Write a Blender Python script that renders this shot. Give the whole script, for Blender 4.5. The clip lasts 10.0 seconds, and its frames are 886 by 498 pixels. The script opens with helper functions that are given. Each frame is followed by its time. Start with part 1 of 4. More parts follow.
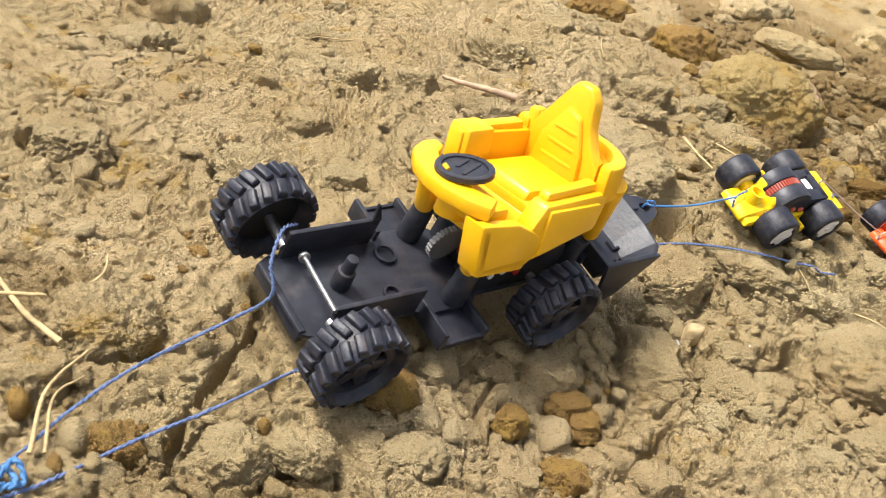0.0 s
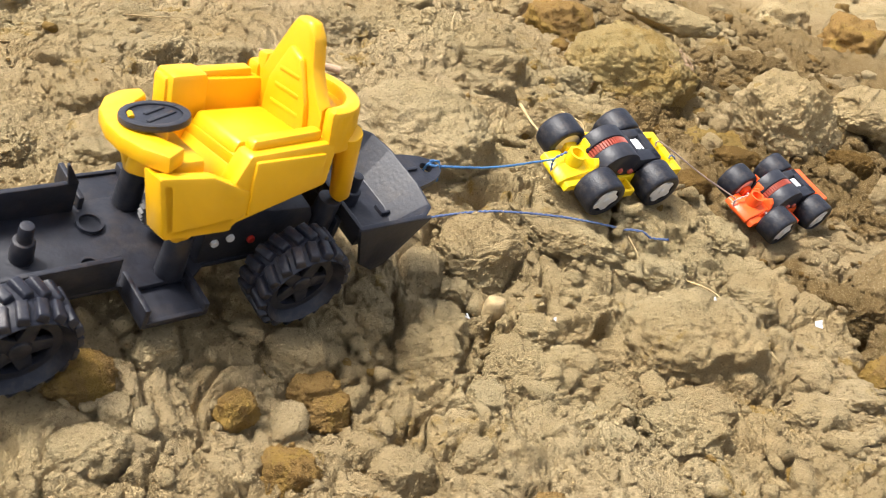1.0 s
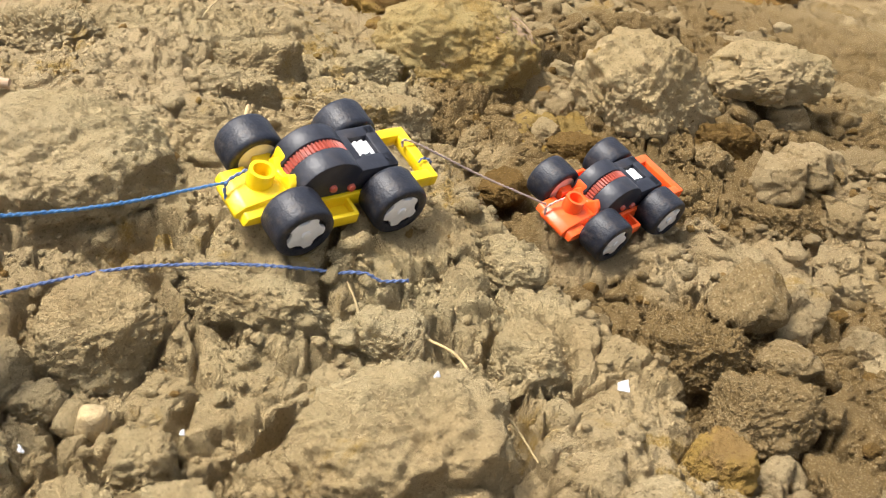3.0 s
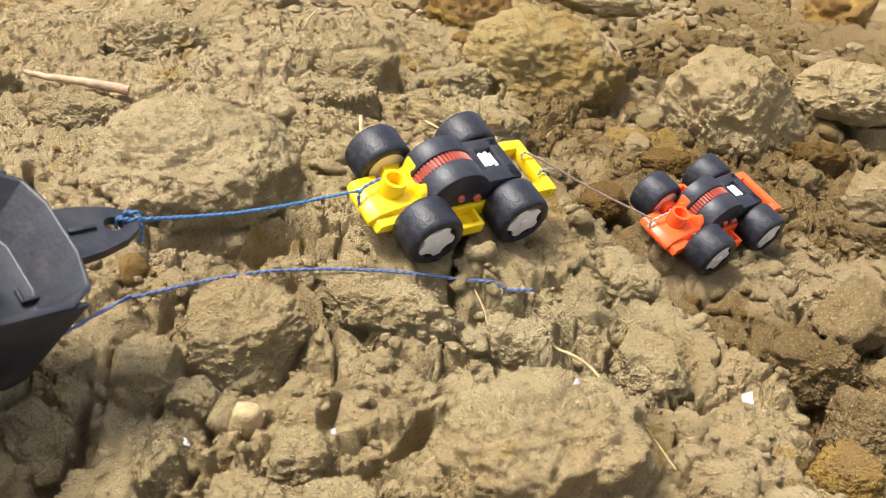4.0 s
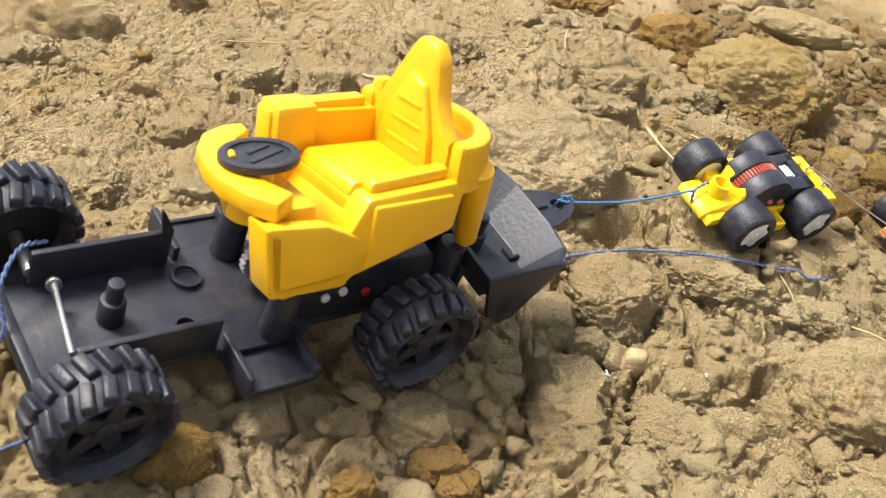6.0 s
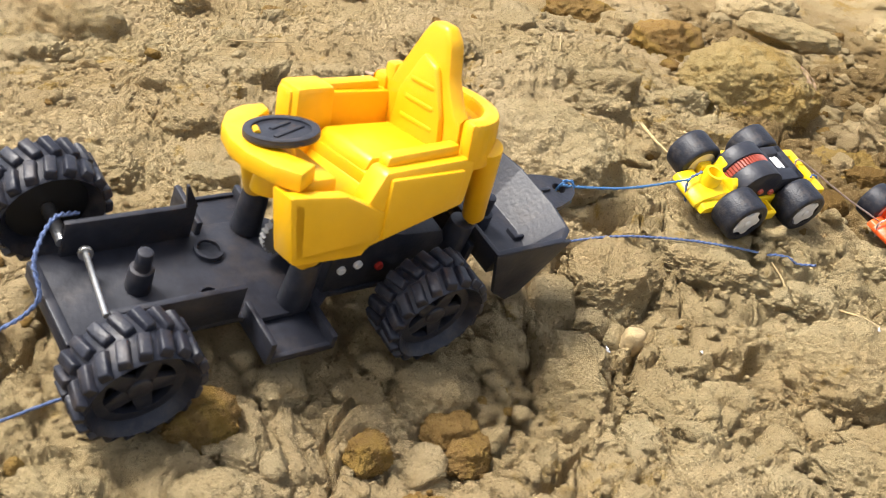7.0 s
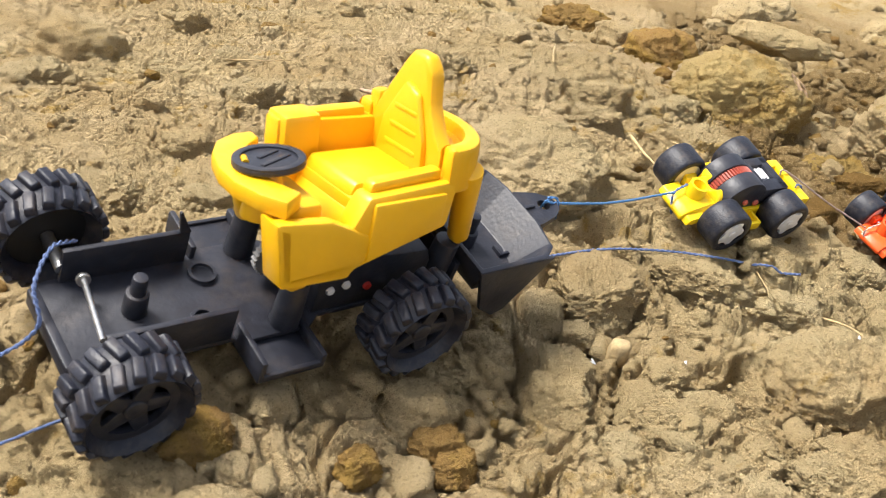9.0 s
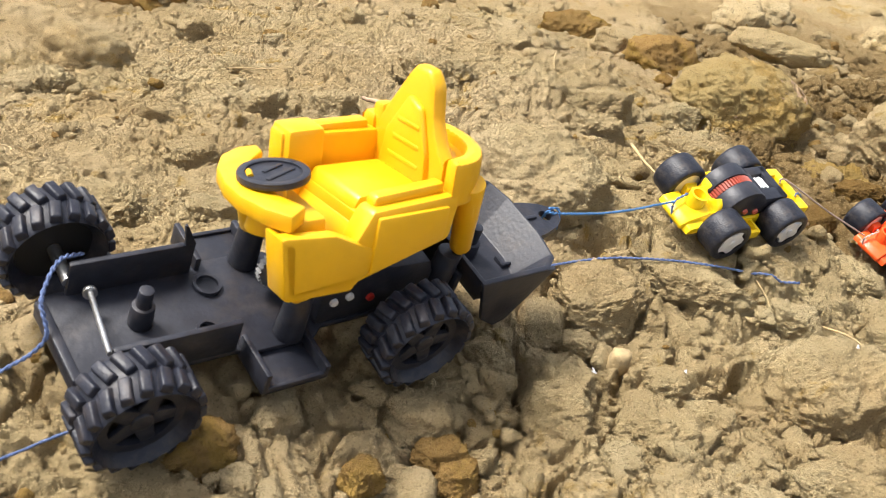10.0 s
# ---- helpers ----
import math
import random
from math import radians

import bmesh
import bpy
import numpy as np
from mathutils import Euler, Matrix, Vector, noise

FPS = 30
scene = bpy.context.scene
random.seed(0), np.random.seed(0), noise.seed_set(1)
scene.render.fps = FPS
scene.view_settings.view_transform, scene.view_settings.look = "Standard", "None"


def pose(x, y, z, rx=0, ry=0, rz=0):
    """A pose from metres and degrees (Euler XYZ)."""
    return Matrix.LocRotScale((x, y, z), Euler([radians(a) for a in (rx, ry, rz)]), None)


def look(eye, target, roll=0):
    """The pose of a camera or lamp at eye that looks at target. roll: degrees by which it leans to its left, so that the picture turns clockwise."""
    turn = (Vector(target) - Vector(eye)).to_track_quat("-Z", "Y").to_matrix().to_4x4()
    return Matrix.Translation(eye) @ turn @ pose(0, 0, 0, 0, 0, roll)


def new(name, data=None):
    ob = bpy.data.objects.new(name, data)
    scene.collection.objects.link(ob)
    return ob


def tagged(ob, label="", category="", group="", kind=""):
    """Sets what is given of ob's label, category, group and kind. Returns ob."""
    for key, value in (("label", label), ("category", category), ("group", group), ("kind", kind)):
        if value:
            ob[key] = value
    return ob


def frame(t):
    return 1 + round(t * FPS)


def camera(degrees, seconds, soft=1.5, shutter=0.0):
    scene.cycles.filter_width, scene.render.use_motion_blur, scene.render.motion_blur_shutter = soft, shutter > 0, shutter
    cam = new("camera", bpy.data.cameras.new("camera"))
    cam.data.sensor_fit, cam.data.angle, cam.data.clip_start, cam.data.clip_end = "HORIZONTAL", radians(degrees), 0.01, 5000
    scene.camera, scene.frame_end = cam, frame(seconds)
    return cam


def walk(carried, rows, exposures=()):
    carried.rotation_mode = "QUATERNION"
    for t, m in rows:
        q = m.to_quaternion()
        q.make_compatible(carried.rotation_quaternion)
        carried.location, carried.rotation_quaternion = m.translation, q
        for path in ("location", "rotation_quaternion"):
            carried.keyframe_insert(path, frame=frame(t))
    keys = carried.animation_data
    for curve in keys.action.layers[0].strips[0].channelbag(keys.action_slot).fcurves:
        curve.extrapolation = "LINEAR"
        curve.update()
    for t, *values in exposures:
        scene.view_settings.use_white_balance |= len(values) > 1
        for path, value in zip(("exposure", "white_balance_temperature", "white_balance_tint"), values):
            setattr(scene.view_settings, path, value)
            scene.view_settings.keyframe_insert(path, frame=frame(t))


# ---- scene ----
cam = camera(46.0, 10.0, soft=0.6)
PATH = [
    (0, (0.0256, 0.03193, 0.17248), (0.06744, 0.43069, -0.03181), 14.69),
    (0.5, (0.05874, 0.0375, 0.16536), (0.09943, 0.43661, -0.03847), 13.65),
    (1, (0.09921, 0.05915, 0.15636), (0.1485, 0.46123, -0.03958), 12.64),
    (1.5, (0.13789, 0.09792, 0.14841), (0.18873, 0.49963, -0.04792), 11.19),
    (2, (0.17988, 0.12681, 0.14393), (0.21833, 0.52966, -0.05286), 7.93),
    (3.5, (0.20779, 0.17434, 0.1309), (0.25123, 0.57695, -0.0654), 6.66),
    (4, (0.17967, 0.1618, 0.13296), (0.21177, 0.56688, -0.06039), 7.47),
    (4.5, (0.13783, 0.14412, 0.14011), (0.17304, 0.54768, -0.05583), 9.3),
    (5, (0.1092, 0.12241, 0.14294), (0.13065, 0.5276, -0.05167), 10.0),
    (5.5, (0.09595, 0.10731, 0.14624), (0.10567, 0.51172, -0.05088), 9.67),
    (7, (0.08513, 0.08088, 0.14018), (0.10013, 0.48938, -0.04798), 10.06),
    (7.5, (0.08474, 0.07647, 0.14161), (0.10159, 0.48516, -0.04596), 9.99),
    (8, (0.08688, 0.07415, 0.14582), (0.1023, 0.48216, -0.04335), 9.59),
    (8.5, (0.089, 0.07436, 0.1477), (0.10161, 0.48252, -0.04137), 9.17),
    (9, (0.09044, 0.07451, 0.14904), (0.10095, 0.48317, -0.03908), 8.94),
    (9.5, (0.09013, 0.07397, 0.15081), (0.10036, 0.48286, -0.03682), 8.85),
    (10, (0.08944, 0.07322, 0.15249), (0.09975, 0.4821, -0.03514), 8.91),
]
walk(cam, [(t, look(eye, target, roll)) for t, eye, target, roll in PATH], exposures=[(0.0, 1.21, 6430, 11), (10.0, 1.21, 6430, 11)])
cam.data.dof.use_dof, cam.data.dof.focus_distance, cam.data.dof.aperture_fstop = True, 0.47, 56.0

# ---------------------------------------------------------------- light: a bright, thinly overcast noon
world = bpy.data.worlds.new("sky")
scene.world = world
world.use_nodes = True
nt = world.node_tree
sky = nt.nodes.new("ShaderNodeTexSky")
sky.sky_type = "NISHITA"
sky.sun_disc = False
sky.sun_elevation, sky.sun_rotation = radians(64), radians(-97)
sky.dust_density = 4.0
nt.nodes["Background"].inputs[1].default_value = 0.11
cloud = nt.nodes.new("ShaderNodeHueSaturation")  # thin cloud greys the blue
cloud.inputs["Saturation"].default_value = 0.45
nt.links.new(sky.outputs[0], cloud.inputs["Color"])
nt.links.new(cloud.outputs[0], nt.nodes["Background"].inputs[0])
sun = new("sun", bpy.data.lights.new("sun", "SUN"))
sun.data.energy, sun.data.angle, sun.data.color = 2.5, radians(18), (1.0, 0.95, 0.87)
sun.matrix_world = look((-0.48, -0.06, 1.0), (0, 0, 0))
tagged(sun, kind="structure")

MM = 0.001


# ---------------------------------------------------------------- materials
def material(name, base, rough, metal=0.0, vary=0.0, scale=400.0, bump=0.0, bump_scale=1500.0, spec=0.5):
    """Plain plastic, rubber, metal or fibre with a little uneven colour, gloss and relief."""
    m = bpy.data.materials.new(name)
    m.use_nodes = True
    n, l = m.node_tree.nodes, m.node_tree.links
    p = n["Principled BSDF"]
    p.inputs["Roughness"].default_value, p.inputs["Metallic"].default_value = rough, metal
    p.inputs["Specular IOR Level"].default_value = spec
    p.inputs["Base Color"].default_value = (*base, 1)
    co = n.new("ShaderNodeTexCoord")
    if vary:
        t = n.new("ShaderNodeTexNoise")
        t.inputs["Scale"].default_value, t.inputs["Detail"].default_value = scale, 6
        r = n.new("ShaderNodeValToRGB")
        r.color_ramp.elements[0].position, r.color_ramp.elements[1].position = 0.3, 0.7
        r.color_ramp.elements[0].color = (*[c * (1 - vary) for c in base], 1)
        r.color_ramp.elements[1].color = (*[min(1, c * (1 + vary)) for c in base], 1)
        l.new(co.outputs["Object"], t.inputs["Vector"])
        l.new(t.outputs["Fac"], r.inputs[0])
        l.new(r.outputs[0], p.inputs["Base Color"])
        k = n.new("ShaderNodeMapRange")
        k.inputs["To Min"].default_value, k.inputs["To Max"].default_value = rough * 0.75, min(1, rough * 1.3)
        l.new(t.outputs["Fac"], k.inputs["Value"])
        l.new(k.outputs[0], p.inputs["Roughness"])
    if bump:
        t = n.new("ShaderNodeTexNoise")
        t.inputs["Scale"].default_value, t.inputs["Detail"].default_value = bump_scale, 5
        b = n.new("ShaderNodeBump")
        b.inputs["Strength"].default_value, b.inputs["Distance"].default_value = bump, 0.0006
        l.new(co.outputs["Object"], t.inputs["Vector"])
        l.new(t.outputs["Fac"], b.inputs["Height"])
        l.new(b.outputs[0], p.inputs["Normal"])
    return m


def dusty(m, dust, amount, scale=140.0):
    """Dry soil dust in blotches over a material."""
    n, l = m.node_tree.nodes, m.node_tree.links
    p = n["Principled BSDF"]
    co = n.new("ShaderNodeTexCoord")
    t = n.new("ShaderNodeTexNoise")
    t.inputs["Scale"].default_value, t.inputs["Detail"].default_value, t.inputs["Roughness"].default_value = scale, 8, 0.7
    r = n.new("ShaderNodeMapRange")
    r.inputs["From Min"].default_value, r.inputs["From Max"].default_value = 0.5, 0.75
    r.inputs["To Max"].default_value = amount
    mix = n.new("ShaderNodeMix")
    mix.data_type = "RGBA"
    l.new(co.outputs["Object"], t.inputs["Vector"])
    l.new(t.outputs["Fac"], r.inputs["Value"])
    l.new(r.outputs[0], mix.inputs["Factor"])
    if p.inputs["Base Color"].links:
        l.new(p.inputs["Base Color"].links[0].from_socket, mix.inputs["A"])
    else:
        mix.inputs["A"].default_value = p.inputs["Base Color"].default_value
    mix.inputs["B"].default_value = (*dust, 1)
    l.new(mix.outputs["Result"], p.inputs["Base Color"])
    return m


def soil(name, pale, mid, dark, ochre, ochre_cover):
    """Dry clayey soil: pale crust, browner damp patches, ochre stains, grains and fibres."""
    m = bpy.data.materials.new(name)
    m.use_nodes = True
    n, l = m.node_tree.nodes, m.node_tree.links
    p = n["Principled BSDF"]
    p.inputs["Roughness"].default_value, p.inputs["Specular IOR Level"].default_value = 0.95, 0.15
    place = n.new("ShaderNodeNewGeometry").outputs["Position"]
    co = n.new("ShaderNodeTexCoord").outputs["Object"]

    def noise_tex(scale, detail=8, rough=0.6, distort=0.0, where=co):
        t = n.new("ShaderNodeTexNoise")
        t.inputs["Scale"].default_value, t.inputs["Detail"].default_value = scale, detail
        t.inputs["Roughness"].default_value, t.inputs["Distortion"].default_value = rough, distort
        l.new(where, t.inputs["Vector"])
        return t.outputs["Fac"]

    def ranged(v, a, b, lo=0.0, hi=1.0):
        r = n.new("ShaderNodeMapRange")
        r.inputs["From Min"].default_value, r.inputs["From Max"].default_value = a, b
        r.inputs["To Min"].default_value, r.inputs["To Max"].default_value = lo, hi
        l.new(v, r.inputs["Value"])
        return r.outputs[0]

    def mixed(f, a, b):
        x = n.new("ShaderNodeMix")
        x.data_type = "RGBA"
        l.new(f, x.inputs["Factor"])
        for s, v in (("A", a), ("B", b)):
            if isinstance(v, tuple):
                x.inputs[s].default_value = (*v, 1)
            else:
                l.new(v, x.inputs[s])
        return x.outputs["Result"]

    olive = tuple(v * k for v, k in zip(pale, (0.97, 1.0, 0.96)))
    c = mixed(ranged(noise_tex(7, 3, 0.5, where=place), 0.42, 0.58), pale, olive)
    c = mixed(ranged(noise_tex(14, 6, 0.6, where=place), 0.42, 0.66), c, mid)
    c = mixed(ranged(noise_tex(110, 8, 0.75), 0.46, 0.68, 0.0, 0.6), c, mid)
    c = mixed(ranged(noise_tex(380, 7, 0.8), 0.56, 0.70, 0.0, 0.6), c, dark)
    c = mixed(ranged(noise_tex(26, 8, 0.7, 0.6, place), 0.70 - ochre_cover, 0.78 - ochre_cover, 0.0, 0.85), c, ochre)
    damp = n.new("ShaderNodeAttribute")
    damp.attribute_name = "damp"
    c = mixed(ranged(damp.outputs["Fac"], 0.0, 1.0, 0.0, 0.95), c, tuple(0.60 * u + 0.2 * v for u, v in zip(dark, ochre)))
    grain = noise_tex(1300, 4, 0.7)
    c = mixed(ranged(grain, 0.53, 0.63, 0.0, 0.4), c, tuple(min(1, v * 1.3) for v in pale))
    c = mixed(ranged(noise_tex(900, 4, 0.7), 0.56, 0.65, 0.0, 0.55), c, tuple(v * 0.6 for v in dark))
    l.new(c, p.inputs["Base Color"])
    # crumbs pressed together: rounded cells of two sizes
    warp = n.new("ShaderNodeVectorMath")
    warp.operation = "MULTIPLY_ADD"
    t = n.new("ShaderNodeTexNoise")
    t.inputs["Scale"].default_value, t.inputs["Detail"].default_value = 300, 4
    l.new(co, t.inputs["Vector"])
    l.new(t.outputs["Color"], warp.inputs[0])
    warp.inputs[1].default_value = (0.006, 0.006, 0.006)
    l.new(co, warp.inputs[2])
    crumbs = []
    for size in (210, 520):
        v = n.new("ShaderNodeTexVoronoi")
        v.inputs["Scale"].default_value = size
        l.new(warp.outputs[0], v.inputs["Vector"])
        crumbs.append(ranged(v.outputs["Distance"], 0.0, 0.8, 1.0, 0.0))
    b = None
    for fac, strength, dist in ((crumbs[0], 0.45, 0.0022), (crumbs[1], 0.6, 0.0012), (noise_tex(230, 9, 0.75), 1.0, 0.0045), (noise_tex(620, 7, 0.8), 1.0, 0.0026), (grain, 0.5, 0.001)):
        k = n.new("ShaderNodeBump")
        k.inputs["Strength"].default_value, k.inputs["Distance"].default_value = strength, dist
        l.new(fac, k.inputs["Height"])
        if b:
            l.new(b.outputs[0], k.inputs["Normal"])
        b = k
    l.new(b.outputs[0], p.inputs["Normal"])
    return m


PALE, MID, DARK, OCHRE = (0.61, 0.466, 0.258), (0.51, 0.368, 0.18), (0.28, 0.184, 0.083), (0.47, 0.30, 0.075)
M_SOIL = soil("dry_soil", PALE, MID, DARK, OCHRE, 0.13)
M_CLOD = soil("dry_clod", (0.61, 0.476, 0.268), MID, DARK, OCHRE, 0.11)
M_OCHRE = soil("ochre_clod", (0.40, 0.25, 0.09), (0.36, 0.21, 0.065), (0.2, 0.11, 0.035), OCHRE, 0.2)
M_MOSS = soil("fibrous_clod", (0.56, 0.41, 0.18), (0.48, 0.325, 0.125), (0.29, 0.18, 0.065), (0.46, 0.30, 0.09), 0.2)
M_GRAIN = soil("granular_ochre_clod", (0.47, 0.32, 0.11), (0.42, 0.27, 0.08), (0.24, 0.14, 0.045), OCHRE, 0.25)
M_PALE = soil("pale_slab", (0.64, 0.485, 0.26), (0.54, 0.395, 0.19), (0.34, 0.23, 0.1), OCHRE, 0.12)
DUST = (0.42, 0.30, 0.17)
M_BLACK = dusty(material("black_plastic", (0.020, 0.022, 0.031), 0.42, vary=0.25, scale=300, bump=0.15, bump_scale=900, spec=0.4), DUST, 0.07)
M_TYRE = dusty(material("black_tyre_plastic", (0.017, 0.019, 0.029), 0.4, vary=0.3, scale=300, bump=0.2, spec=0.35), DUST, 0.13)
M_RUBBER = dusty(material("grey_black_rubber", (0.016, 0.018, 0.026), 0.42, vary=0.25, scale=500, bump=0.25, spec=0.35), DUST, 0.14, 220)
M_YELLOW = dusty(material("yellow_plastic", (0.80, 0.435, 0.004), 0.36, vary=0.04, scale=120, bump=0.08, bump_scale=600), DUST, 0.05)
M_LEMON = dusty(material("lemon_plastic", (0.86, 0.60, 0.008), 0.34, vary=0.05, scale=200, bump=0.1), DUST, 0.08)
M_ORANGE = dusty(material("orange_plastic", (0.90, 0.115, 0.02), 0.34, vary=0.05, scale=200, bump=0.1), DUST, 0.06)
M_GEAR = dusty(material("rust_red_plastic", (0.30, 0.05, 0.028), 0.5, vary=0.15, scale=500), DUST, 0.2)
M_PIN = material("salmon_plastic", (0.62, 0.13, 0.08), 0.4)
M_RED = material("red_plastic", (0.55, 0.03, 0.02), 0.4)
M_WHITE = material("white_plastic", (0.74, 0.74, 0.74), 0.42, vary=0.06, scale=400)
M_HUB = dusty(material("grey_white_plastic", (0.60, 0.58, 0.52), 0.5, vary=0.1, scale=400), DUST, 0.2)
M_GREYGEAR = dusty(material("grey_plastic", (0.17, 0.17, 0.165), 0.5, vary=0.1, scale=400), DUST, 0.2)
M_STEEL = material("steel", (0.62, 0.61, 0.59), 0.32, metal=1.0, vary=0.15, scale=900)
# darker copy of black_plastic: the shade of wheel recesses is put into its colour
M_DARKGAP = material("black_plastic_recess_dark", (0.008, 0.008, 0.009), 0.6)
M_BLUE = material("blue_thread", (0.12, 0.17, 0.33), 0.85, vary=0.35, scale=2500, bump=0.6, bump_scale=4000)
M_BRIGHTBLUE = material("bright_blue_thread", (0.08, 0.22, 0.46), 0.8, vary=0.3, scale=2500, bump=0.6, bump_scale=4000)
M_PINK = material("pinkish_thread", (0.55, 0.42, 0.36), 0.9, vary=0.2, scale=2500, bump=0.6, bump_scale=4000)
M_STRAW = material("dry_straw", (0.44, 0.32, 0.15), 0.7, vary=0.3, scale=300, bump=0.4)
M_TWIG = material("dry_twig", (0.47, 0.32, 0.20), 0.8, vary=0.25, scale=250, bump=0.5)
M_PEBBLE = material("cream_pebble", (0.45, 0.335, 0.17), 0.9, vary=0.3, scale=300, bump=0.9)
M_FLAKE = material("silvery_white_flake", (0.80, 0.80, 0.82), 0.3, vary=0.1, scale=900)


# ---------------------------------------------------------------- shaping helpers (millimetres in, metres out)
def part(name, bm, mat, parent=None, label="", smooth=40.0, m=None):
    """One mesh object out of a bmesh drawn in millimetres, under a thing or a part."""
    if m is not None:
        bm.transform(m)
    bm.transform(Matrix.Scale(MM, 4))
    bmesh.ops.recalc_face_normals(bm, faces=bm.faces)
    me = bpy.data.meshes.new(name)
    bm.to_mesh(me)
    bm.free()
    me.materials.append(mat)
    if smooth:
        me.shade_smooth()
        me.set_sharp_from_angle(angle=radians(smooth))
    ob = new(name, me)
    ob.parent = parent
    if label:
        tagged(ob, label=label)
    return ob


def join(*bms):
    out = bmesh.new()
    for b in bms:
        me = bpy.data.meshes.new("tmp")
        b.to_mesh(me)
        b.free()
        out.from_mesh(me)
        bpy.data.meshes.remove(me)
    return out


def block(x0, x1, y0, y1, z0, z1, bevel=0.6, turn=None, taper=1.0):
    """A box with rounded edges; taper narrows its top."""
    b = bmesh.new()
    bmesh.ops.create_cube(b, size=1)
    for v in b.verts:
        k = taper if v.co.z > 0 else 1.0
        v.co = Vector((v.co.x * (x1 - x0) * k, v.co.y * (y1 - y0) * k, v.co.z * (z1 - z0)))
    if bevel:
        bmesh.ops.bevel(b, geom=b.edges[:], offset=bevel, segments=2, profile=0.5, affect="EDGES")
    mid = Matrix.Translation(((x0 + x1) / 2, (y0 + y1) / 2, (z0 + z1) / 2))
    b.transform(mid @ pose(0, 0, 0, *turn) if turn else mid)
    return b


def rod(a, b, r0, r1=None, n=20, bevel=0.0):
    """A round bar from a to b."""
    a, b = Vector(a), Vector(b)
    out = bmesh.new()
    bmesh.ops.create_cone(out, cap_ends=True, segments=n, radius1=r0, radius2=r0 if r1 is None else r1, depth=(b - a).length)
    if bevel:
        rim = [e for e in out.edges if abs(e.verts[0].co.z - e.verts[1].co.z) < 1e-6]
        bmesh.ops.bevel(out, geom=rim, offset=bevel, segments=2, profile=0.5, affect="EDGES")
    out.transform(Matrix.Translation((a + b) / 2) @ (b - a).to_track_quat("Z", "Y").to_matrix().to_4x4())
    return out


def prism(outline, low, high, axis="z", bevel=0.5):
    """An outline in the plane across axis, drawn out from low to high."""
    b = bmesh.new()
    place = {"z": lambda u, v, w: (u, v, w), "y": lambda u, v, w: (u, w, v), "x": lambda u, v, w: (w, u, v)}[axis]
    rings = [[b.verts.new(place(u, v, w)) for u, v in outline] for w in (low, high)]
    b.faces.new(rings[0])
    b.faces.new(rings[1])
    k = len(outline)
    for i in range(k):
        b.faces.new((rings[0][i], rings[0][(i + 1) % k], rings[1][(i + 1) % k], rings[1][i]))
    bmesh.ops.recalc_face_normals(b, faces=b.faces)
    if bevel:
        bmesh.ops.bevel(b, geom=b.edges[:], offset=bevel, segments=2, profile=0.5, affect="EDGES")
    return b


def lathe(profile, axis_at=(0, 0, 0), n=40, closed=True):
    """A profile of (radius, y) spun round the y axis."""
    b = bmesh.new()
    rings = []
    for i in range(n):
        a = 2 * math.pi * i / n
        rings.append([b.verts.new((r * math.cos(a) + axis_at[0], y + axis_at[1], r * math.sin(a) + axis_at[2])) for r, y in profile])
    k = len(profile)
    for i in range(n):
        p, q = rings[i], rings[(i + 1) % n]
        for j in range(k if closed else k - 1):
            b.faces.new((p[j], p[(j + 1) % k], q[(j + 1) % k], q[j]))
    return b


def band(centre, r_in, r_out, z0, z1, a0, a1, n=24, bevel=0.5, stretch=1.0):
    """An upright arc of wall, from angle a0 to a1 (degrees, from +x)."""
    cx, cy = centre
    arc = [radians(a0 + (a1 - a0) * i / n) for i in range(n + 1)]
    outline = [(cx + stretch * r_out * math.cos(a), cy + r_out * math.sin(a)) for a in arc]
    outline += [(cx + stretch * r_in * math.cos(a), cy + r_in * math.sin(a)) for a in reversed(arc)]
    return prism(outline, z0, z1, "z", bevel)


def smooth_line(points, steps=8):
    """A smooth line through points."""
    p = [Vector(q) for q in points]
    p = [2 * p[0] - p[1], *p, 2 * p[-1] - p[-2]]
    out = []
    for i in range(1, len(p) - 2):
        for s in range(steps):
            t = s / steps
            a, b, c, d = p[i - 1 : i + 3]
            out.append(0.5 * (2 * b + (c - a) * t + (2 * a - 5 * b + 4 * c - d) * t * t + (3 * b - a - 3 * c + d) * t**3))
    return out + [p[-2]]


def thread(points, r, strands=2, pitch=4.0, steps=10, n=6, taper=None, wobble=0.15):
    """Twisted strands along a line; one strand for a straw or root."""
    line = smooth_line(points, steps)
    b = bmesh.new()
    rnd = random.Random(len(points) * 7 + int(r * 100))
    for s in range(strands):
        rings, run = [], 0.0
        for i, q in enumerate(line):
            run += (q - line[i - 1]).length if i else 0
            ahead = (line[min(i + 1, len(line) - 1)] - line[max(i - 1, 0)]).normalized()
            side = ahead.cross(Vector((0.1, 0.2, 1))).normalized()
            up = side.cross(ahead)
            a = 2 * math.pi * (run / pitch + s / strands)
            k = 1 if taper is None else taper[0] + (taper[1] - taper[0]) * i / (len(line) - 1)
            rr = r * k if strands == 1 else r * 0.6 * k
            c = q if strands == 1 else q + (side * math.cos(a) + up * math.sin(a)) * r * 0.5
            c = c + (side * rnd.uniform(-1, 1) + up * rnd.uniform(-1, 1)) * r * wobble
            rings.append([b.verts.new(c + (side * math.cos(2 * math.pi * j / n) + up * math.sin(2 * math.pi * j / n)) * rr) for j in range(n)])
        for p, q in zip(rings, rings[1:]):
            for j in range(n):
                b.faces.new((p[j], p[(j + 1) % n], q[(j + 1) % n], q[j]))
        b.faces.new(rings[0])
        b.faces.new(rings[-1])
    return b


